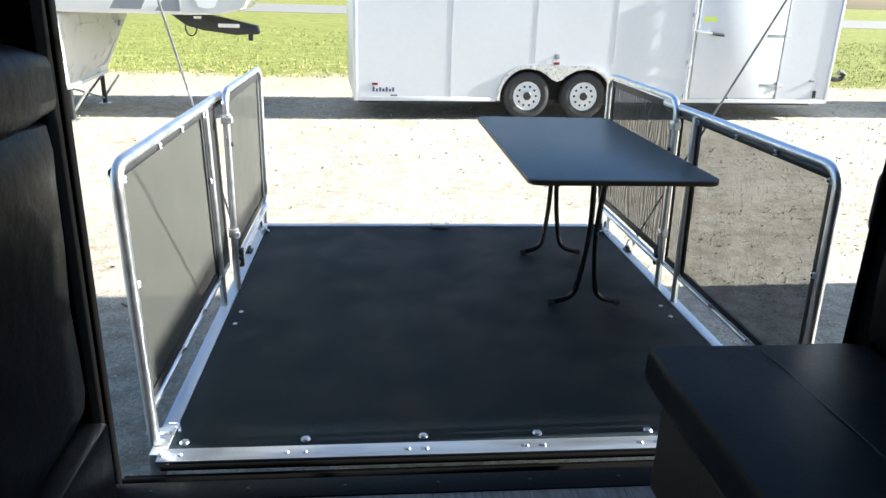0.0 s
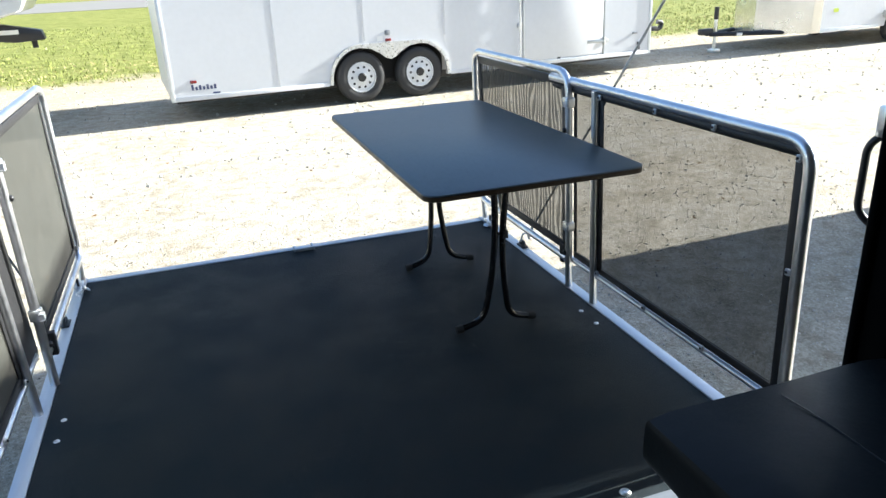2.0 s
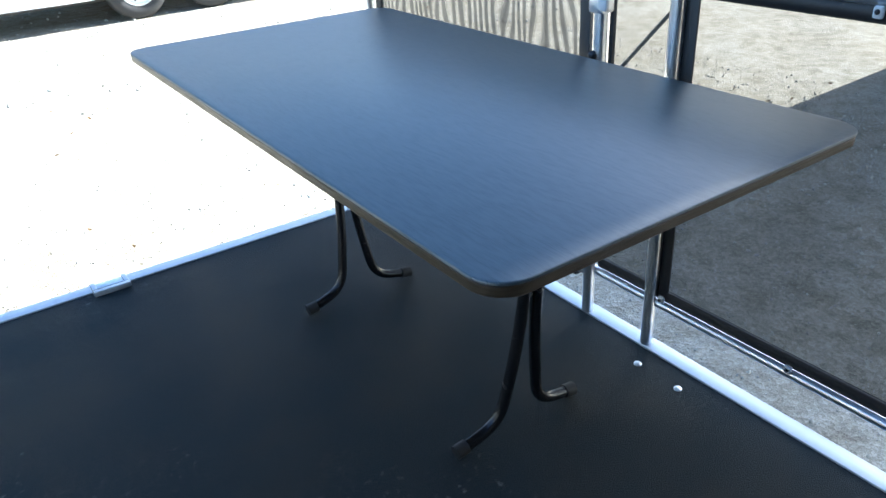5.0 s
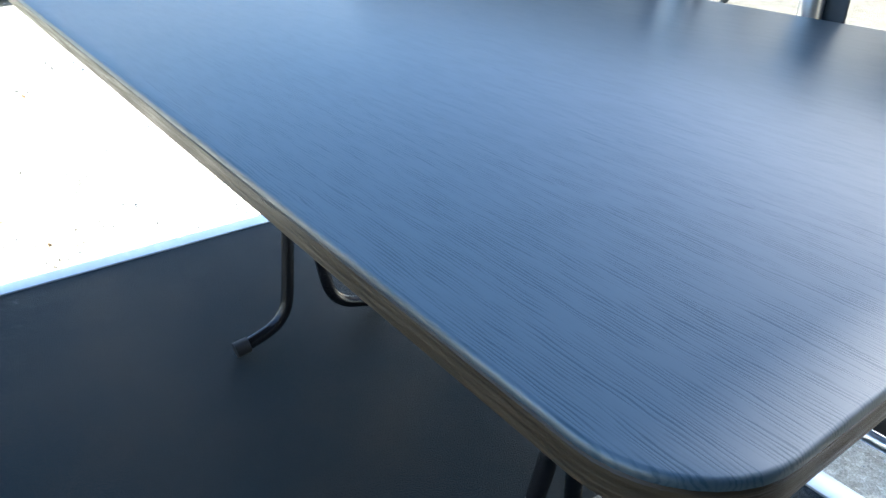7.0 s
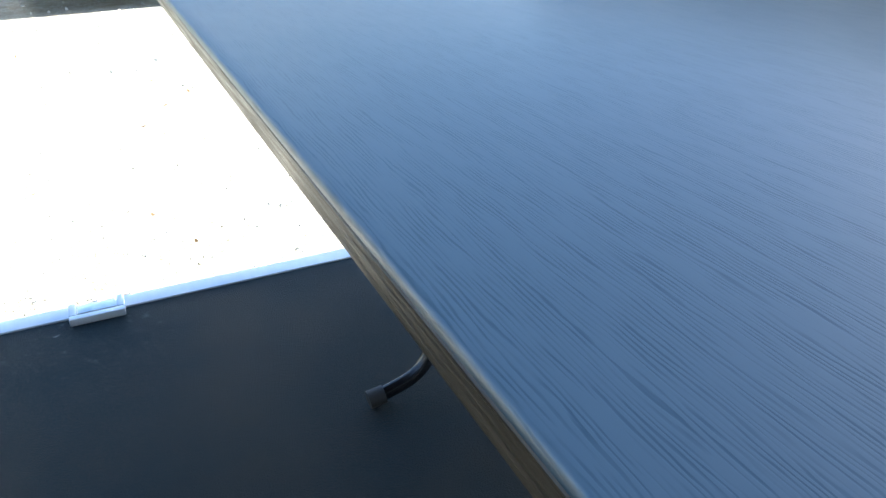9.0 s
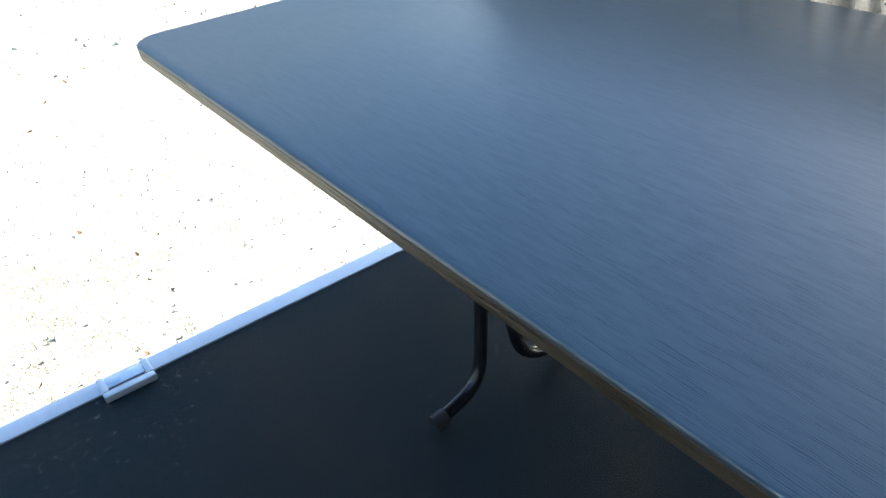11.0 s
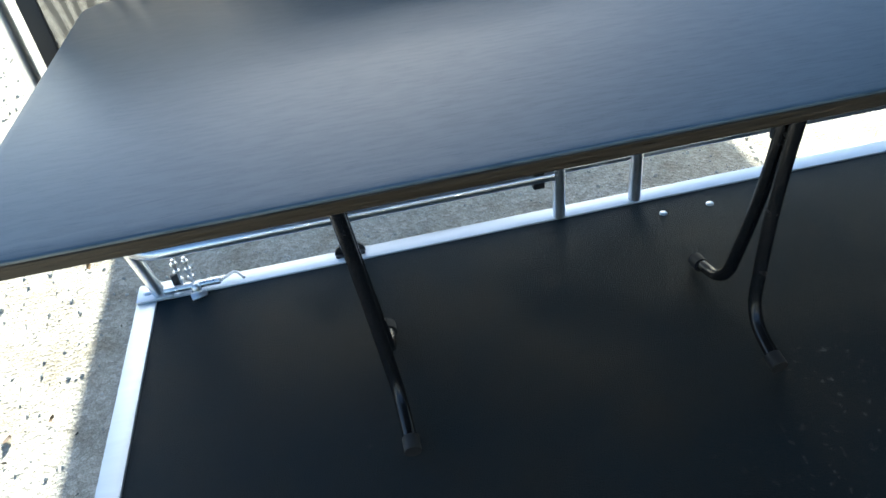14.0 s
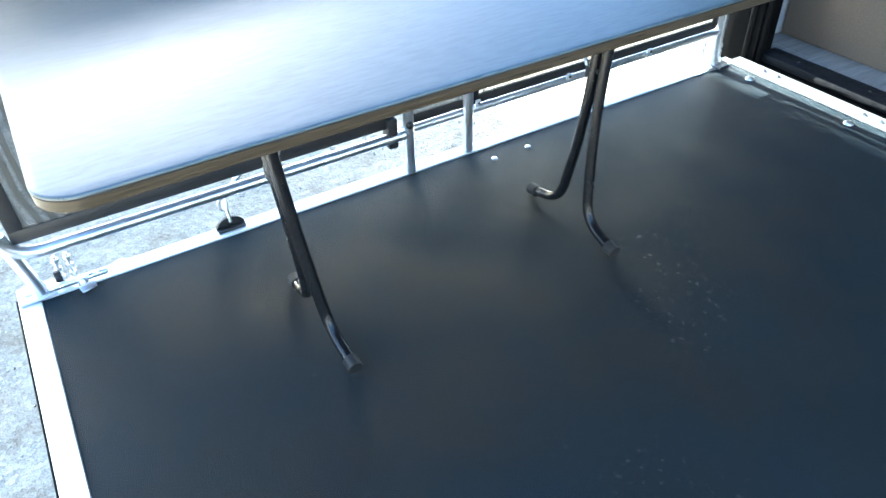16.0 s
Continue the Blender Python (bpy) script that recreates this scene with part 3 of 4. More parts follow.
def deck():
    d = thing("ramp_deck", "black rubber-coated ramp door lowered level as a patio deck", "ramp deck")
    part("deck_panel", box((DX0, DY0, -0.07), (DX1, DY1, 0.0)), M_DECK, d, smooth=False)
    t = 0.052
    part("edge_trim", box((DX1 + 0.001, DY0 - 0.03, -0.075), (DX1 + t, DY1 + 0.0, 0.004), 0.003), M_TRIM, d, "white aluminium edge")
    part("edge_trim", box((DX0 - t, DY0 - 0.03, -0.075), (DX0 - 0.001, DY1 + 0.0, 0.004), 0.003), M_TRIM, d, "white aluminium edge")
    part("edge_trim", box((DX0 - t, DY1 + 0.001, -0.075), (DX1 + t, DY1 + 0.052, 0.004), 0.003), M_TRIM, d, "white aluminium edge")
    part("edge_trim", box((DX0 - t, DY1 + 0.0525, -0.08), (DX1 + t, DY1 + 0.06, -0.012), 0.002), M_JAMB, d, "dark outer lip")
    # hinge along the camper
    part("hinge_strip", box((DX0 - 0.02, 2.172, -0.002), (DX1 + 0.02, DY0 - 0.002, 0.007), 0.003), M_HINGE, d, "dull metal hinge strip")
    part("hinge_barrel", tube([(DX0, 2.166, -0.012), (DX1, 2.166, -0.012)], 0.010, 12), M_JAMB, d)
    for x in (-0.86, -0.46, -0.06, 0.34, 0.74, 1.14):
        part("bolt", add_disc(bmesh.new(), (x, 2.285, 0.0), (0, 0, 1), 0.017, 0.009, 16, 1), M_ZINC, d)
        for dx in (-0.055, 0.005):
            part("screw", add_disc(bmesh.new(), (x + dx, 2.205, 0.007), (0, 0, 1), 0.009, 0.006, 12, 1), M_ZINC, d)
    for x, y in ((1.2, 3.36), (1.2, 3.233), (-0.85, 3.34), (-0.856, 3.21)):
        part("screw", add_disc(bmesh.new(), (x, y, 0.0), (0, 0, 1), 0.0105, 0.004, 16, 1), M_ZINC, d)
    # pull catch on the far edge
    c = part("catch", box((0.147, 4.628, 0.0), (0.259, 4.646, 0.018), 0.003), M_TRIM, d, "white U-shaped catch")
    part("arm", box((0.147, 4.647, 0.0), (0.162, 4.70, 0.018), 0.003), M_TRIM, c)
    part("arm", box((0.244, 4.647, 0.0), (0.259, 4.70, 0.018), 0.003), M_TRIM, c)
    part("plate", box((0.162, 4.665, 0.004), (0.244, 4.70, 0.009), 0.001), M_ZINC, c)
    for sx, xs in ((1, DX1), (-1, DX0)):
        # far corner plate and latch hardware
        x = xs + sx * 0.03
        b = part("corner_bracket", box((x - 0.034, 4.622, 0.004), (x + 0.034, 4.712, 0.012), 0.003), M_TRIM, d, "corner plate with a screw")
        part("screw", add_disc(bmesh.new(), (x, 4.685, 0.012), (0, 0, 1), 0.014, 0.005, 16, 1), M_ZINC, b)
        part("latch_pin", tube([(x - sx * 0.02, 4.50, 0.02), (x - sx * 0.02, 4.64, 0.02)], 0.009, 10), M_ZINC, b)
        part("latch_tab", box((-0.010, -0.02, 0), (0.010, 0.02, 0.008), 0.0035, 2, pose(x - sx * 0.045, 4.555, 0.006, 0, -sx * 35, 18)), M_ZINC, b)
        part("pivot", add_disc(bmesh.new(), (x - sx * 0.03, 4.56, 0.01), (0, 0, 1), 0.014, 0.022, 14, 1), M_ZINC, b)
        for dy in (0.0, 0.028):
            part("stud", tube([(x + sx * 0.012, 4.575 + dy, 0.004), (x + sx * 0.012, 4.575 + dy, 0.088)], 0.0045, 8), M_ZINC, b)
            for z in (0.02, 0.045, 0.07):
                part("nut", add_disc(bmesh.new(), (x + sx * 0.012, 4.575 + dy, z), (0, 0, 1), 0.0095, 0.009, 6), M_ZINC, b)
        part("spring_clip", tube(fillet([(x - sx * 0.02, 4.50, 0.02), (x - sx * 0.005, 4.46, 0.03), (x - sx * 0.03, 4.44, 0.02)], 0.015), 0.004, 8), M_ZINC, b)
        part("keeper", box((x - 0.005, 4.602, 0.012), (x + 0.005, 4.618, 0.05), 0.002), M_BLACKSTEEL, b)
        # near corner hardware
        n = part("corner_bracket", box((x - 0.03, 2.26, 0.004), (x + 0.03, 2.36, 0.012), 0.003), M_ZINC, d, "latch hardware at the hinge corner")
        part("latch_pin", tube([(x - sx * 0.03, 2.30, 0.03), (x + sx * 0.05, 2.30, 0.03)], 0.008, 10), M_ZINC, n)
        part("bolt", tube([(x + sx * 0.03, 2.335, 0.01), (x + sx * 0.03, 2.335, 0.09)], 0.006, 8), M_ZINC, n)
        part("bolt", tube([(x + sx * 0.01, 2.27, 0.01), (x + sx * 0.01, 2.27, 0.075)], 0.006, 8), M_ZINC, n)
        part("nut", add_disc(bmesh.new(), (x + sx * 0.03, 2.335, 0.06), (0, 0, 1), 0.012, 0.012, 6), M_ZINC, n)
        part("hook", tube(fillet([(x - sx * 0.05, 2.33, 0.012), (x - sx * 0.04, 2.36, 0.03), (x - sx * 0.01, 2.36, 0.03)], 0.01), 0.005, 8), M_ZINC, n)


def screen_panel(x, y0, y1, z0, z1, material, hem, parent):
    """Fabric sheet with a dark hem round it, slightly slack."""
    bm = bmesh.new()
    ny, nz = 24, 16
    g = [[bm.verts.new((x + 0.004 * noise.noise(Vector((j * 0.35, i * 0.5, x))), y0 + (y1 - y0) * j / ny, z0 + (z1 - z0) * i / nz)) for j in range(ny + 1)] for i in range(nz + 1)]
    for i in range(nz):
        for j in range(ny):
            bm.faces.new((g[i][j], g[i][j + 1], g[i + 1][j + 1], g[i + 1][j]))
    sc = part("screen", bm, material, parent, "see-through woven screen")
    for a, b in (((y0, z0), (y1, z0 + hem)), ((y0, z1 - hem), (y1, z1)), ((y0, z0 + hem), (y0 + hem, z1 - hem)), ((y1 - hem, z0 + hem), (y1, z1 - hem))):
        part("hem", box((x - 0.006, a[0], a[1]), (x + 0.006, b[0], b[1]), 0.002), M_HEM, sc)
    return sc


def clip(x, y, z, up, parent, side):
    c = part("clip", box((x - 0.005, y - 0.009, z - 0.012), (x + 0.005, y + 0.009, z + 0.010), 0.0045, 3), M_CLIP, parent, "small screen clip")
    part("screw", add_disc(bmesh.new(), (x - side * 0.006, y, z), (-side, 0, 0), 0.005, 0.004, 8, 1), M_BLACKSTEEL, c)


def railings():
    R = 0.0165
    for side, xn, xf in ((1, 1.296, 1.277), (-1, -0.95, -0.912)):
        # near panel, next to the camper
        p = thing("railing_panel", "aluminium tube railing with dark see-through screen by the doorway", "railing", "patio railing panels")
        yn = 2.31 if side > 0 else 2.27
        part("frame", tube(fillet([(xn, yn, 0.012), (xn, yn, 0.945), (xn, 3.80, 0.945)], 0.085), R + 0.002, 16), M_TUBE, p)
        part("lower_rail", tube([(xn, yn, 0.135), (xn, 3.62, 0.135)], R * 0.8, 12), M_TUBE, p)
        part("post", tube([(xn - side * 0.012, 3.405, 0.004), (xn - side * 0.012, 3.405, 0.935)], R, 16), M_TUBE, p)
        screen_panel(xn + side * 0.006, yn + 0.022, 3.605, 0.165, 0.925, M_SCREEN if side > 0 else M_SCREEN_LEFT, 0.012, p)
        for ya, yb in ((yn + 0.024, yn + 0.052), (3.36, 3.397)):
            part("hem", box((xn - 0.003, ya, 0.16), (xn + 0.003, yb, 0.925), 0.002), M_HEM, p, "black hem along the post")
        part("hem", box((xn - 0.003, yn + 0.03, 0.15), (xn + 0.003, 3.6, 0.18), 0.002), M_HEM, p, "black hem along the lower rail")
        if side < 0:
            part("hem", box((xn - 0.004, 3.42, 0.13), (xn + 0.004, 3.66, 0.93), 0.002), M_HEM, p, "loose black screen flap")
        part("hem_sleeve", tube([(xn + side * 0.012, yn + 0.03, 0.915), (xn + side * 0.012, 3.78, 0.915)], 0.02, 10), M_HEM, p, "dark hem sleeve under the top rail")
        for y, z in ((3.0, 0.92), (2.69, 0.92), (yn + 0.03, 0.9), (3.02, 0.152), (2.67, 0.152), (yn + 0.022, 0.57), (3.37, 0.915), (3.37, 0.16), (3.385, 0.62)):
            clip(xn - side * 0.014, y, z, 0, p, side)
        # far panel, a closed loop
        q = thing("railing_panel", "looped aluminium tube railing with dark screen at the deck edge", "railing", "patio railing panels")
        loop = [(xf, 3.615, 0.004), (xf, 3.615, 0.985), (xf, 4.70, 0.985), (xf, 4.70, 0.135), (xf, 3.63, 0.135)]
        part("frame", tube(fillet(loop, 0.095, 8), R, 16), M_TUBE, q)
        part("foot_post", tube([(xf + side * 0.006, 4.655, 0.014), (xf + side * 0.006, 4.69, 0.2)], R, 14), M_TUBE, q)
        screen_panel(xf + side * 0.012, 3.655, 4.668, 0.165, 0.955, M_SCREEN_MOIRE if side > 0 else M_SCREEN_LEFT, 0.035, q)
        for z in (0.86, 0.30):
            c = part("clamp", box((xf - 0.022, 3.615 - 0.022, z - 0.022), (xf + 0.022, 3.615 + 0.022, z + 0.022), 0.006), M_TUBE, q, "white clamp block")
            part("ear", box((xf - side * 0.03, 3.575, z - 0.012), (xf - side * 0.018, 3.60, z + 0.012), 0.003), M_CLIP, c)
        for z in (0.74, 0.17):
            part("knob", add_disc(bmesh.new(), (xf - side * R, 3.62, z), (-side, 0, 0), 0.012, 0.012, 14, 1), M_PLASTIC, q)
        part("hook_strap", box((xf - 0.012, 3.655, 0.105), (xf + 0.03, 3.685, 0.20), 0.004), M_HEM, q, "black strap round the lower rail")
        for panel, lean in ((p, 0.022 if side > 0 else 0.024), (q, 0.02 if side > 0 else 0.0)):
            for ob in panel.children_recursive:
                for v in ob.data.vertices:
                    v.co.x -= lean * v.co.z
        # support cable to the camper's upper corner
        xc = 1.335 if side > 0 else -1.0
        k = thing("support_cable", "braided steel cable holding up the ramp deck", "cable", "ramp support cables")
        yb = 4.17
        part("cable", tube([(xc, yb - 0.02, 0.09), (xc, 2.125, 2.36)], 0.005, 8), M_CABLE, k)
        part("eye", tube([(xc, yb + 0.012 * math.cos(a), 0.06 + 0.02 * math.sin(a)) for a in [i * math.pi / 6 for i in range(12)]], 0.004, 8, True), M_ZINC, k)
        part("sleeve", tube([(xc, yb - 0.022, 0.092), (xc, yb - 0.07, 0.146)], 0.008, 10), M_ZINC, k)
        xb = DX1 + 0.035 if side > 0 else DX0 - 0.035
        out = [(yb - 0.04, 0.004), (yb + 0.04, 0.004)] + [(yb + 0.04 * math.cos(a), 0.006 + 0.034 * math.sin(a)) for a in [math.pi * i / 10 for i in range(11)]]
        part("bracket", prism(out[2:], 0, xb - 0.004, xb + 0.004), M_PLASTIC, k, "black half-round cable bracket")
        part("bracket_foot", box((xb - 0.018, yb - 0.038, 0.004), (xb + 0.018, yb + 0.038, 0.012), 0.003), M_PLASTIC, k)
        part("shackle", tube(fillet([(xb - 0.012, yb, 0.03), (xb + 0.0, yb, 0.075), (xc, yb - 0.005, 0.075), (xc, yb, 0.05)], 0.012), 0.005, 8), M_ZINC, k)


# ---- table ----
def table():
    t = thing("folding_table", "rectangular table with a dark wood-grain top on black bent tube legs", "table")
    x0, y0, x1, y1, top, th = 0.396, 2.946, 1.213, 4.532, 0.744, 0.0235

    def rim(prof):
        """Surface swept round the table's outline: (inset, height below the top) pairs."""
        bm = bmesh.new()
        rings = [[bm.verts.new((p[0], p[1], top + z)) for p in round_rect(x0 + i, y0 + i, x1 - i, y1 - i, 0.055 - i, 10)] for i, z in prof]
        n = len(rings[0])
        for a, b in zip(rings, rings[1:]):
            for k in range(n):
                bm.faces.new((a[k], a[(k + 1) % n], b[(k + 1) % n], b[k]))
        return bm, rings
    bm, rings = rim([(0.006, -0.006), (0.0, -0.005), (0.0, -0.003), (0.0008, -0.001), (0.0025, 0.0)])
    bm.faces.new(rings[-1])
    bm.faces.new(rings[0][::-1])
    part("tabletop", bm, M_TABLE, t)
    bm, rings = rim([(0.003, -th), (0.001, -th + 0.002), (0.0005, -0.0075), (0.002, -0.006)])
    bm.faces.new(rings[0][::-1])
    bm.faces.new(rings[-1])
    part("edge_band", bm, M_EDGE, t, "brown wood-grain edge band")
    for y, yt in ((4.11, 4.176), (3.38, 3.309)):
        xm = 0.808
        for sx in (-1, 1):
            pts = [(xm + sx * 0.03, yt, 0.700), (xm + sx * 0.0145, y + (yt - y) * 0.63, 0.44), (xm + sx * 0.024, y + (yt - y) * 0.36, 0.25), (xm + sx * 0.056, y + (yt - y) * 0.06, 0.045), (xm + sx * 0.172, y, 0.016)]
            leg = part("leg", tube(fillet(pts, 0.11, 8), 0.0135, 14), M_LEG, t, "black bent tube leg")
            part("foot_cap", tube([(xm + sx * 0.148, y, 0.0215), (xm + sx * 0.178, y, 0.0175)], 0.0168, 14), M_CAP, leg)
        part("leg_plate", box((xm - 0.09, yt - 0.02, 0.704), (xm + 0.09, yt + 0.02, 0.7205), 0.003), M_BLACKSTEEL, t)
        part("rivet", tube([(xm - 0.022, y + (yt - y) * 0.62, 0.43), (xm + 0.022, y + (yt - y) * 0.62, 0.43)], 0.006, 8), M_BLACKSTEEL, t)
        m = 1 if yt < 3.7 else -1
        part("brace", box((-0.009, -0.002, 0), (0.009, 0.002, 0.31), 0.001, 1, look((xm + 0.03, y + (yt - y) * 0.6, 0.42), (xm + 0.04, y + (yt - y) * 0.6 + m * 0.14, 0.715)) @ pose(0, 0, 0, 180, 0, 0)), M_ZINC, t, "steel folding brace")
        part("brace_joint", box((xm + 0.012, y + (yt - y) * 0.62 - 0.013, 0.408), (xm + 0.036, y + (yt - y) * 0.62 + 0.013, 0.442), 0.003), M_BLACKSTEEL, t)


# ---- vehicles across the yard ----
def wheel(parent, x, y, z, r, w=0.2, lugs=10):
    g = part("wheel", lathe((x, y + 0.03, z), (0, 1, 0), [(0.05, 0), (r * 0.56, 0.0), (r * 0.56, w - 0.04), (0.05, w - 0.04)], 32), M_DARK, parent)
    tyre = [(r * 0.60, 0.012), (r * 0.74, -0.008), (r * 0.90, 0.0), (r * 0.975, 0.022), (r, 0.05), (r, w - 0.05), (r * 0.95, w - 0.01), (r * 0.6, w)]
    bm = bmesh.new()
    seg = 40
    rings = [[bm.verts.new((x + q * math.cos(2 * math.pi * k / seg), y + h, z + q * math.sin(2 * math.pi * k / seg))) for k in range(seg)] for q, h in tyre]
    for i in range(len(rings)):
        a, b = rings[i], rings[(i + 1) % len(rings)]
        for k in range(seg):
            bm.faces.new((a[k], b[k], b[(k + 1) % seg], a[(k + 1) % seg]))
    bmesh.ops.recalc_face_normals(bm, faces=bm.faces[:])
    part("tyre", bm, M_TYRE, g)
    rim = lathe((x, y + 0.055, z), (0, -1, 0), [(r * 0.60, 0.0), (r * 0.60, 0.045), (r * 0.565, 0.05), (r * 0.53, 0.028), (r * 0.50, 0.030), (r * 0.24, 0.034), (r * 0.19, 0.045)], 32)
    part("rim", rim, M_RIM, g, "pale steel rim with round vent holes")
    # near-black discs on the rim stand in for the shade inside its vent holes
    for k in range(lugs):
        a = 2 * math.pi * k / lugs
        part("vent_shade_disc", add_disc(bmesh.new(), (x + r * 0.40 * math.cos(a), y + 0.03, z + r * 0.40 * math.sin(a)), (0, -1, 0), r * 0.052, 0.010, 12), M_DARK, g)
    part("hub", add_disc(bmesh.new(), (x, y + 0.012, z), (0, -1, 0), r * 0.17, 0.035, 16), M_PLASTIC, g)


def cargo_trailer():
    t = thing("cargo_trailer", "white enclosed cargo trailer with tandem axles parked on gravel", "trailer")
    x0, x1, y0, y1, z0, z1 = -0.65, 8.32, 13.15, 15.6, -0.33, 2.05
    ax, az, r = (2.41, 3.46), GZ + 0.42, 0.42
    # side skin with the wheel opening cut out as a stepped outline
    arch = []
    for k in range(13):
        a = math.pi - math.pi * 0.5 * k / 12
        arch.append((2.41 + 0.50 * math.cos(a), -0.27 + 0.50 * math.sin(a)))
    mid = [(2.60, 0.20), (2.75, 0.12), (2.85, 0.04), (2.935, 0.01), (3.02, 0.04), (3.12, 0.12), (3.27, 0.20)]
    arch2 = []
    for k in range(13):
        a = math.pi / 2 - math.pi * 0.5 * k / 12
        arch2.append((3.46 + 0.50 * math.cos(a), -0.27 + 0.50 * math.sin(a)))
    arch = arch + mid + arch2
    side = [(x0, z0), (arch[0][0], z0)] + arch + [(arch[-1][0], z0), (x1, z0), (x1, z1), (x0, z1)]
    bm = bmesh.new()
    add_prism(bm, side, 1, y0, y0 + 0.03)
    part("body", bm, M_WHITE, t, "white side skin", smooth=False)
    part("body", box((x0, y0 + 0.34, z0 + 0.02), (x1, y1, z1), 0.03), M_WHITE, t, smooth=False)
    part("end_wall", box((x0, y0 + 0.031, z0 + 0.02), (x0 + 0.04, y0 + 0.34, z1)), M_WHITE, t, smooth=False)
    part("end_wall", box((x1 - 0.04, y0 + 0.031, z0 + 0.02), (x1, y0 + 0.34, z1)), M_WHITE, t, smooth=False)
    part("roof", box((x0 - 0.02, y0 - 0.02, z1 + 0.001), (x1 + 0.02, y1 + 0.02, z1 + 0.06), 0.02), M_TRIM, t)
    part("bottom_rail", box((x0, y0 - 0.012, z0 - 0.015), (1.84, y0 - 0.001, z0 + 0.055), 0.004), M_WHITE, t)
    part("bottom_rail", box((4.03, y0 - 0.012, z0 - 0.015), (x1, y0 - 0.001, z0 + 0.055), 0.004), M_WHITE, t)
    for x in (x0, x1 - 0.06):
        part("corner_trim", box((x, y0 - 0.014, z0 - 0.015), (x + 0.06, y0 - 0.001, z1), 0.005), M_TRIM, t, "bright corner trim")
    for x in (1.02, 2.5, 3.95):
        part("seam", box((x - 0.012, y0 - 0.004, z0 + (0.06 if x < 2 else 0.66)), (x + 0.012, y0 - 0.0005, z1)), M_JOINT_SHADE, t)
    x = x0 + 0.1
    while x < x1:
        part("rivet", add_disc(bmesh.new(), (x, y0 - 0.013, z0 + 0.035), (0, -1, 0), 0.008, 0.004, 6), M_TRIM, t) if not 1.8 < x < 4.05 else None
        x += 0.45
    # fender lip over both wheels, checker plate between
    lip = [(arch[0][0], z0)] + arch + [(arch[-1][0], z0)]
    ring = [(arch[0][0] - 0.05, z0)]
    for k in range(13):
        a = math.pi - math.pi * 0.5 * k / 12
        ring.append((2.41 + 0.55 * math.cos(a), -0.27 + 0.56 * math.sin(a)))
    for k in range(13):
        a = math.pi / 2 - math.pi * 0.5 * k / 12
        ring.append((3.46 + 0.55 * math.cos(a), -0.27 + 0.56 * math.sin(a)))
    ring.append((arch[-1][0] + 0.05, z0))
    part("fender", prism(ring + lip[::-1], 1, y0 - 0.03, y0 - 0.001), M_CHECKER, t, "bright checker plate fender", smooth=False)
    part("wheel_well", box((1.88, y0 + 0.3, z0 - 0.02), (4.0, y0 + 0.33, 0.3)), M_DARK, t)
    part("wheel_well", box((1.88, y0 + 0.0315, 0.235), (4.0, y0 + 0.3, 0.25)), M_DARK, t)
    for x in ax:
        wheel(t, x, y0 + 0.0, az, r)
        wheel(t, x, y1 - 0.22, az, r)
        part("axle", tube([(x, y0 + 0.1, az), (x, y1 - 0.1, az)], 0.04), M_BLACKSTEEL, t)
    for y in (y0 + 0.4, y1 - 0.4):
        part("chassis_rail", box((x0 + 0.1, y - 0.04, z0 - 0.10), (x1 - 0.1, y + 0.04, z0 + 0.02), 0.005), M_BLACKSTEEL, t)
    # side door
    d = part("door", box((5.50, y0 - 0.02, z0 + 0.08), (7.20, y0 - 0.001, 1.75), 0.006), M_WHITE, t, "white side door")
    for xx in (5.47, 7.205):
        part("door_frame", box((xx, y0 - 0.03, z0 + 0.06), (xx + 0.03, y0 - 0.0005, 1.78), 0.004), M_HINGE, d)
    part("door_frame", box((5.47, y0 - 0.03, z0 + 0.03), (7.235, y0 - 0.0005, z0 + 0.06), 0.004), M_TRIM, d)
    for z in (0.87, -0.02, 1.6):
        part("hinge", box((6.85, y0 - 0.04, z - 0.03), (7.32, y0 - 0.021, z + 0.03), 0.006), M_HINGE, d)
        part("hinge_pin", tube([(7.22, y0 - 0.045, z - 0.07), (7.22, y0 - 0.045, z + 0.07)], 0.02, 10), M_ZINC, d)
    part("lock_bar", tube([(5.40, y0 - 0.05, z0 + 0.05), (5.40, y0 - 0.05, 1.8)], 0.016, 10), M_ZINC, d)
    for z in (z0 + 0.1, 0.38, 1.2, 1.6):
        part("bar_guide", box((5.36, y0 - 0.055, z - 0.04), (5.44, y0 - 0.001, z + 0.04), 0.006), M_ZINC, d)
    part("handle", tube(fillet([(5.42, y0 - 0.05, 0.93), (5.60, y0 - 0.055, 0.91), (5.95, y0 - 0.055, 0.87)], 0.03), 0.02, 10), M_ZINC, d)
    part("grip", tube([(5.75, y0 - 0.056, 0.89), (5.98, y0 - 0.056, 0.865)], 0.026, 10), M_BLACKSTEEL, d, "black handle grip")
    part("sticker", box((5.58, y0 - 0.0245, 1.10), (5.82, y0 - 0.021, 1.17)), M_LIME, d, "yellow-green warning sticker")
    # lettering as plain bars, lights
    for i, h in enumerate((0.085, 0.05, 0.07, 0.05, 0.075, 0.05, 0.07)):
        xl = -0.33 + i * 0.056
        part("decal", box((xl, y0 - 0.004, -0.19), (xl + 0.034, y0 - 0.0005, -0.19 + h)), M_BLUE, t, "small dark blue name bar")
    part("decal", box((-0.02, y0 - 0.004, -0.265), (0.09, y0 - 0.0005, -0.24)), M_BLUE, t)
    part("marker_light", box((-0.34, y0 - 0.02, -0.085), (-0.24, y0 - 0.0005, -0.04), 0.008), M_RED, t, "red side marker light")
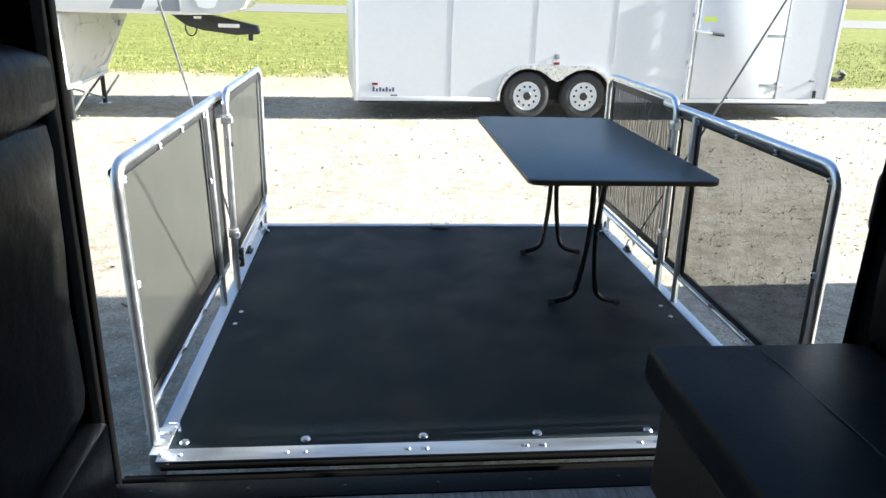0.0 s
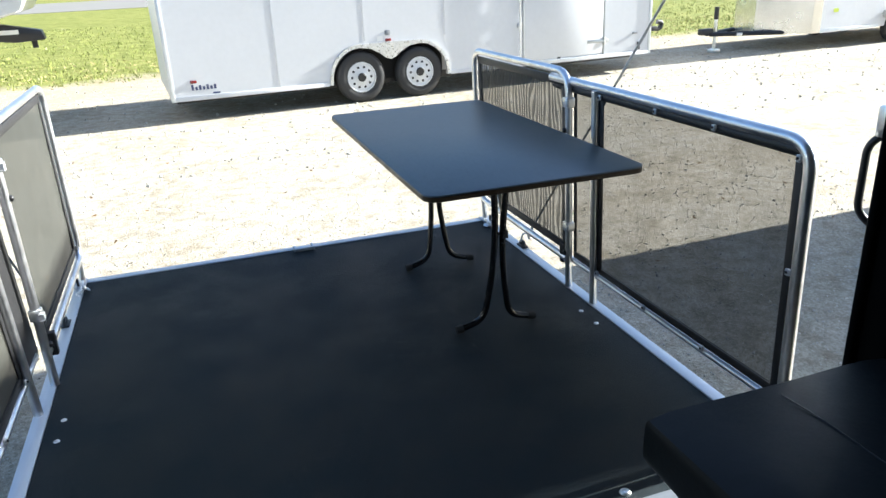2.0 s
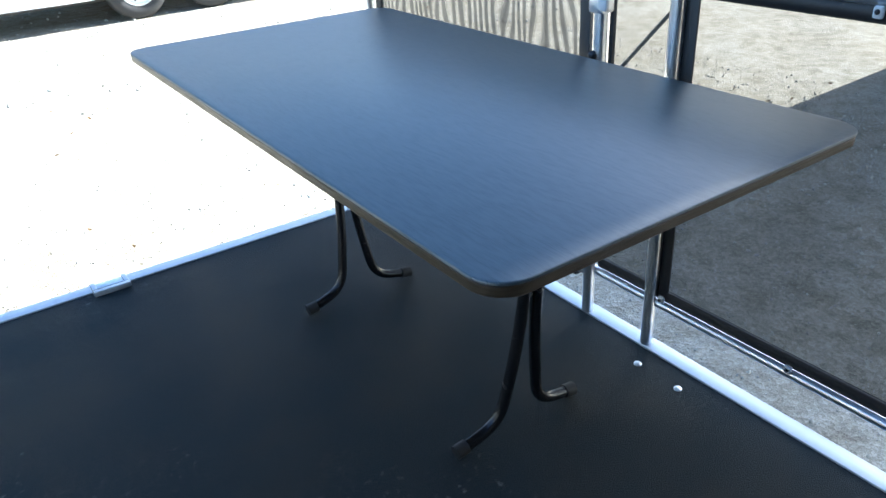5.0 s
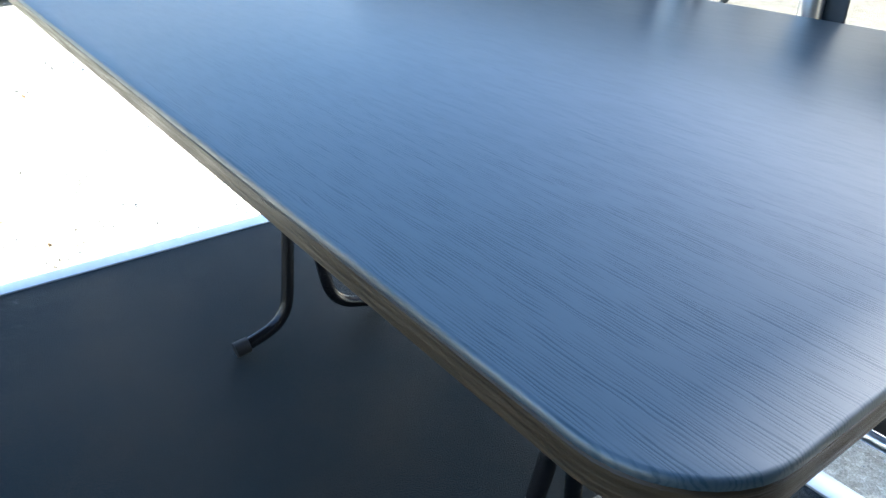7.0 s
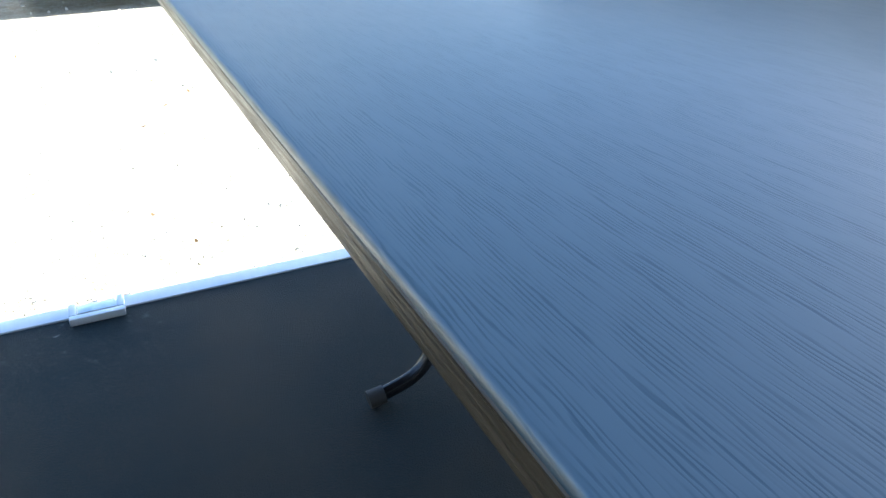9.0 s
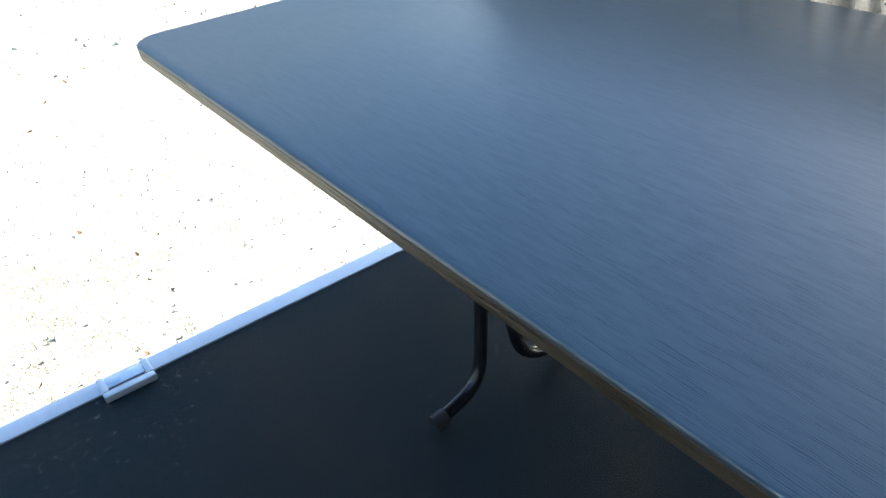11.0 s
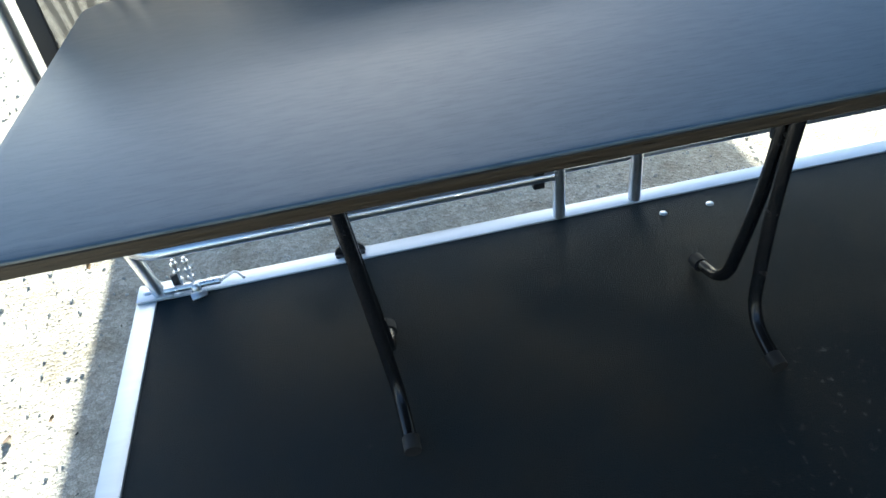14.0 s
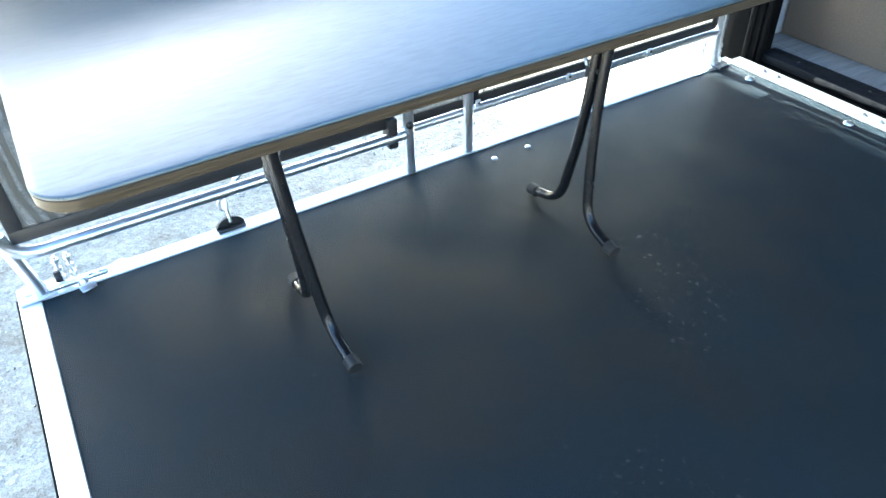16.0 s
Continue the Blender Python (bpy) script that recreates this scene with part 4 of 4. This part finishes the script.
    part("marker_light", box((2.86, y0 - 0.02, 0.30), (2.96, y0 - 0.0005, 0.345), 0.008), M_RED, t, "red side marker light")
    part("vent", box((2.86, y0 - 0.015, 0.40), (2.95, y0 - 0.0005, 0.48), 0.01), M_GREY, t)
    part("decal", box((2.72, y0 - 0.004, 0.31), (2.82, y0 - 0.0005, 0.39)), M_PALE, t)
    part("marker_light", box((7.88, y0 - 0.02, 0.05), (8.0, y0 - 0.0005, 0.09), 0.008), M_GREY, t)
    part("socket", box((8.0, y0 - 0.03, -0.24), (8.06, y0 - 0.001, -0.1), 0.01), M_BLACKSTEEL, t)
    part("vent", box((6.2, y0 - 0.02, -0.28), (6.27, y0 - 0.0005, -0.23), 0.006), M_BLACKSTEEL, t)
    part("tongue", box((x1, 14.1, 0.02), (x1 + 0.45, 14.55, 0.16), 0.02), M_BLACKSTEEL, t)
    part("tongue_jack", tube([(x1 + 0.3, 14.3, -0.2), (x1 + 0.3, 14.3, 0.25)], 0.035, 12), M_BLACKSTEEL, t)
    part("coupler_arm", box((x1 - 0.01, 13.2, 0.07), (x1 + 0.2, 13.3, 0.15), 0.012), M_PLASTIC, t)
    part("hook", tube(fillet([(x1 + 0.12, 13.25, 0.1), (x1 + 0.3, 13.25, 0.1), (x1 + 0.34, 13.25, 0.21), (x1 + 0.22, 13.25, 0.23)], 0.05), 0.045, 10), M_PLASTIC, t)
    t.matrix_basis = pose(3.9, 13.15, 0, 0, 0, 4.1) @ pose(-3.82, -13.15, 0)


def fifth_wheel():
    t = thing("fifth_wheel_camper", "white fifth-wheel camper nose with grey graphics standing on landing jacks", "camper")
    y0, y1 = 12.1, 14.5
    # lower body; its front wall leans forward towards the far side
    bm = bmesh.new()
    nb, ntp, ft, fb = (-4.95, y0, -0.14), (-4.95, y0, 1.0), (-4.45, y1, 1.0), (-5.0, y1, -0.14)
    back = -11.0
    v = [bm.verts.new(p) for p in (nb, ntp, ft, fb, (back, y0, -0.14), (back, y0, 1.0), (back, y1, 1.0), (back, y1, -0.14))]
    for f in ((0, 3, 2, 1), (4, 5, 6, 7), (0, 1, 5, 4), (3, 7, 6, 2), (0, 4, 7, 3), (1, 2, 6, 5)):
        bm.faces.new([v[i] for i in f])
    bmesh.ops.recalc_face_normals(bm, faces=bm.faces[:])
    bmesh.ops.bevel(bm, geom=bm.edges[:], offset=0.06, segments=4, profile=0.5, affect='EDGES')
    part("lower_body", bm, M_GEL, t)

    def on_front(s, z, d):
        """A point on the front wall: s across, z up, d proud of it."""
        k = (z + 0.14) / 1.14
        xa, xb = -4.95, -5.0 + 0.55 * k
        n = Vector((2.4, -(xb - xa), 0)).normalized()
        return Vector((xa + (xb - xa) * s, y0 + (y1 - y0) * s, z)) + n * d
    frame_pts = [on_front(s, z, 0.012) for s, z in ((0.2, 0.05), (0.86, 0.05), (0.9, 0.80), (0.2, 0.80))]
    part("recess_frame", tube(fillet(frame_pts + [frame_pts[0]], 0.12), 0.02, 8), M_GEL, t, "moulded recess rim on the front wall")
    part("bottom_lip", tube([on_front(0.0, -0.12, 0.01), on_front(1.0, -0.12, 0.01)], 0.035, 8), M_WHITE2, t)
    part("port", box((-4.62, 14.02, 0.72), (-4.54, 14.2, 0.82), 0.01), M_GREY, t)
    # overhanging nose
    side = [(back, 1.0), (-3.0, 1.0), (-2.55, 1.02), (-2.25, 1.10), (-2.08, 1.4), (-2.15, 2.1), (-2.6, 2.75), (-3.4, 2.95), (back, 2.95)]
    bm = prism(side, 1, y0, y1)
    bmesh.ops.bevel(bm, geom=bm.edges[:], offset=0.05, segments=3, profile=0.5, affect='EDGES')
    part("nose", bm, M_WHITE2, t)
    part("nose_cap", prism([(-3.15, 1.03), (-2.6, 1.03), (-2.22, 1.13), (-2.1, 1.4), (-2.17, 2.0), (-3.15, 2.0)], 1, y0 - 0.012, y0 - 0.002), M_GEL, t, "grey moulded cap")
    part("graphic", prism([(-4.2, 1.07), (-3.75, 1.07), (-3.6, 1.35), (-3.9, 1.7), (-4.4, 1.7), (-4.05, 1.3)], 1, y0 - 0.008, y0 - 0.001), M_GREY, t, "grey swoosh graphic")
    part("graphic", prism([(-3.55, 1.05), (-3.18, 1.05), (-3.18, 1.5)], 1, y0 - 0.008, y0 - 0.001), M_GREY, t, "grey swoosh graphic")
    out = [(-2.78 + 0.17 * math.cos(a) * (1 + 0.15 * math.sin(5 * a)), 1.22 + 0.12 * math.sin(a)) for a in [i * math.pi / 10 for i in range(20)]]
    part("emblem", prism(out, 1, y0 - 0.016, y0 - 0.0125), M_PALE, t, "pale round emblem")
    part("window", prism([(-2.42, 1.28), (-2.2, 1.28), (-2.2, 1.5), (-2.42, 1.5)], 1, y0 - 0.016, y0 - 0.0125), M_DARK, t)
    # pin box: sloping black steel arm
    ym = 13.0
    arm = [(-3.25, 1.0), (-2.65, 1.0), (-1.98, 0.86), (-1.95, 0.74), (-2.3, 0.72), (-2.8, 0.78), (-3.05, 0.85)]
    arm = [(-0.224 + (x + 0.224) * 1.065, 1.444 + (z - 1.444) * 1.065) for x, z in arm]
    bm = prism(arm, 1, ym - 0.16, ym + 0.16)
    bmesh.ops.bevel(bm, geom=bm.edges[:], offset=0.012, segments=2, profile=0.5, affect='EDGES')
    pb = part("pin_box", bm, M_BLACKSTEEL, t, "black sloping pin box")
    part("king_pin", tube([(-2.22, ym, 0.70), (-2.22, ym, 0.58)], 0.04, 12), M_BLACKSTEEL, pb)
    part("decal", box((-2.72, ym - 0.168, 0.79), (-2.38, ym - 0.161, 0.85)), M_PALE, pb, "pale lettering bar")
    part("decal", box((-3.1, ym - 0.168, 0.92), (-2.98, ym - 0.161, 0.96)), M_PALE, pb)
    part("cable_loop", tube([(-3.15 + 0.09 * math.cos(a), ym - 0.19, 0.78 + 0.13 * math.sin(a)) for a in [math.pi * (0.9 + 1.2 * i / 14) for i in range(15)]], 0.012, 8), M_BLACKSTEEL, t)
    # landing jacks
    for y in (y0 + 0.25, y1 - 0.3):
        j = part("landing_jack", tube([(-5.0, y, -0.1), (-5.0, y, GZ + 0.02)], 0.04, 12), M_BLACKSTEEL, t)
        part("foot", box((-5.1, y - 0.1, GZ), (-4.9, y + 0.1, GZ + 0.02), 0.004), M_ZINC, j)
        part("strut", tube([(-4.72, y + 0.05, -0.15), (-5.05, y, GZ + 0.05)], 0.022, 8), M_ZINC, j)
    part("brace", tube([(-5.0, y0 + 0.25, GZ + 0.1), (-5.0, y1 - 0.3, -0.15)], 0.018, 8), M_BLACKSTEEL, t)
    part("brace", tube([(-5.0, y0 + 0.25, -0.15), (-5.0, y1 - 0.3, GZ + 0.1)], 0.018, 8), M_ZINC, t)
    for x in (-8.4, -9.3):
        wheel(t, x, y0, GZ + 0.36, 0.36)
        wheel(t, x, y1 - 0.2, GZ + 0.36, 0.36)
    t.matrix_basis = pose(-4.9, 12.1, 0, 0, 0, 4) @ pose(4.9, -12.1, 0)


def vnose_trailer():
    t = thing("cargo_trailer", "white V-nose cargo trailer with polished lower panels and a black tongue", "trailer")
    y0, y1, xa, xb, z0, z1 = 13.95, 16.25, 12.85, 19.0, -0.30, 2.1
    ym = (y0 + y1) / 2
    plan = [(xa, y0), (xb, y0), (xb, y1), (xa, y1), (xa - 0.8, ym + 0.3), (xa - 0.8, ym - 0.3)]
    part("body", prism(plan, 2, z0, z1), M_WHITE, t, smooth=False)
    grow = [(xa + 0.25, y0 - 0.012), (xa + 0.25, y1 + 0.012), (xa - 0.01, y1 + 0.012), (xa - 0.815, ym + 0.3), (xa - 0.815, ym - 0.3), (xa - 0.01, y0 - 0.012)]
    part("stone_guard", prism(grow, 2, z0 - 0.01, 0.55), M_POLISH, t, "polished stone guard round the nose", smooth=False)
    part("bottom_rail", box((xa + 0.25, y0 - 0.014, z0 - 0.02), (14.9, y0 - 0.001, z0 + 0.06), 0.004), M_TRIM, t)
    part("fender", box((15.0, y0 - 0.16, -0.12), (17.0, y0 - 0.002, 0.06), 0.05, 3), M_POLISH, t)
    for x in (15.5, 16.5):
        wheel(t, x, y0 - 0.08, GZ + 0.36, 0.36)
        wheel(t, x, y1 - 0.2, GZ + 0.36, 0.36)
    tip = xa - 2.0
    for s in (-1, 1):
        part("tongue_beam", tube([(xa - 0.3, ym + s * 0.75, -0.28), (tip + 0.15, ym + s * 0.05, -0.26)], 0.05, 8), M_BLACKSTEEL, t)
    part("coupler", box((tip - 0.1, ym - 0.07, -0.27), (tip + 0.25, ym + 0.07, -0.13), 0.03), M_BLACKSTEEL, t)
    part("jack", tube([(tip + 0.35, ym, -0.6), (tip + 0.35, ym, 0.2)], 0.04, 12), M_ZINC, t)
    part("jack_head", tube([(tip + 0.35, ym, 0.05), (tip + 0.35, ym, 0.32)], 0.05, 12), M_BLACKSTEEL, t)
    part("jack_foot", box((tip + 0.25, ym - 0.1, GZ), (tip + 0.45, ym + 0.1, GZ + 0.08), 0.01), M_ZINC, t)
    part("safety_label", box((tip + 0.6, ym - 0.42, -0.30), (tip + 0.75, ym - 0.40, -0.24)), M_PALE, t)
    t.matrix_basis = pose(12.8, 14, 0, 0, 0, 4) @ pose(-12.8, -14, 0)
    part("sticker", box((13.45, y0 - 0.006, 0.1), (13.6, y0 - 0.001, 0.18)), M_LIME, t)


camper()
sofas()
deck()
railings()
table()
cargo_trailer()
fifth_wheel()
vnose_trailer()
stones()
grass()
leaves("fallen_leaves", 260, (-2.5, 4.9, 6.0, 11.0), M_LEAF, 0.022, "dry brown leaves and twigs on the gravel", 21)
leaves("dark_specks", 520, (-1.8, 4.85, 3.0, 8.0), M_SPECK, 0.0085, "small dark flat bits scattered on the gravel", 23)
leaves("yellow_leaves", 4200, (-16, 18.2, 24, 23.5), M_LEAFY, 0.038, "yellow fallen leaves over the grass verge", 22)
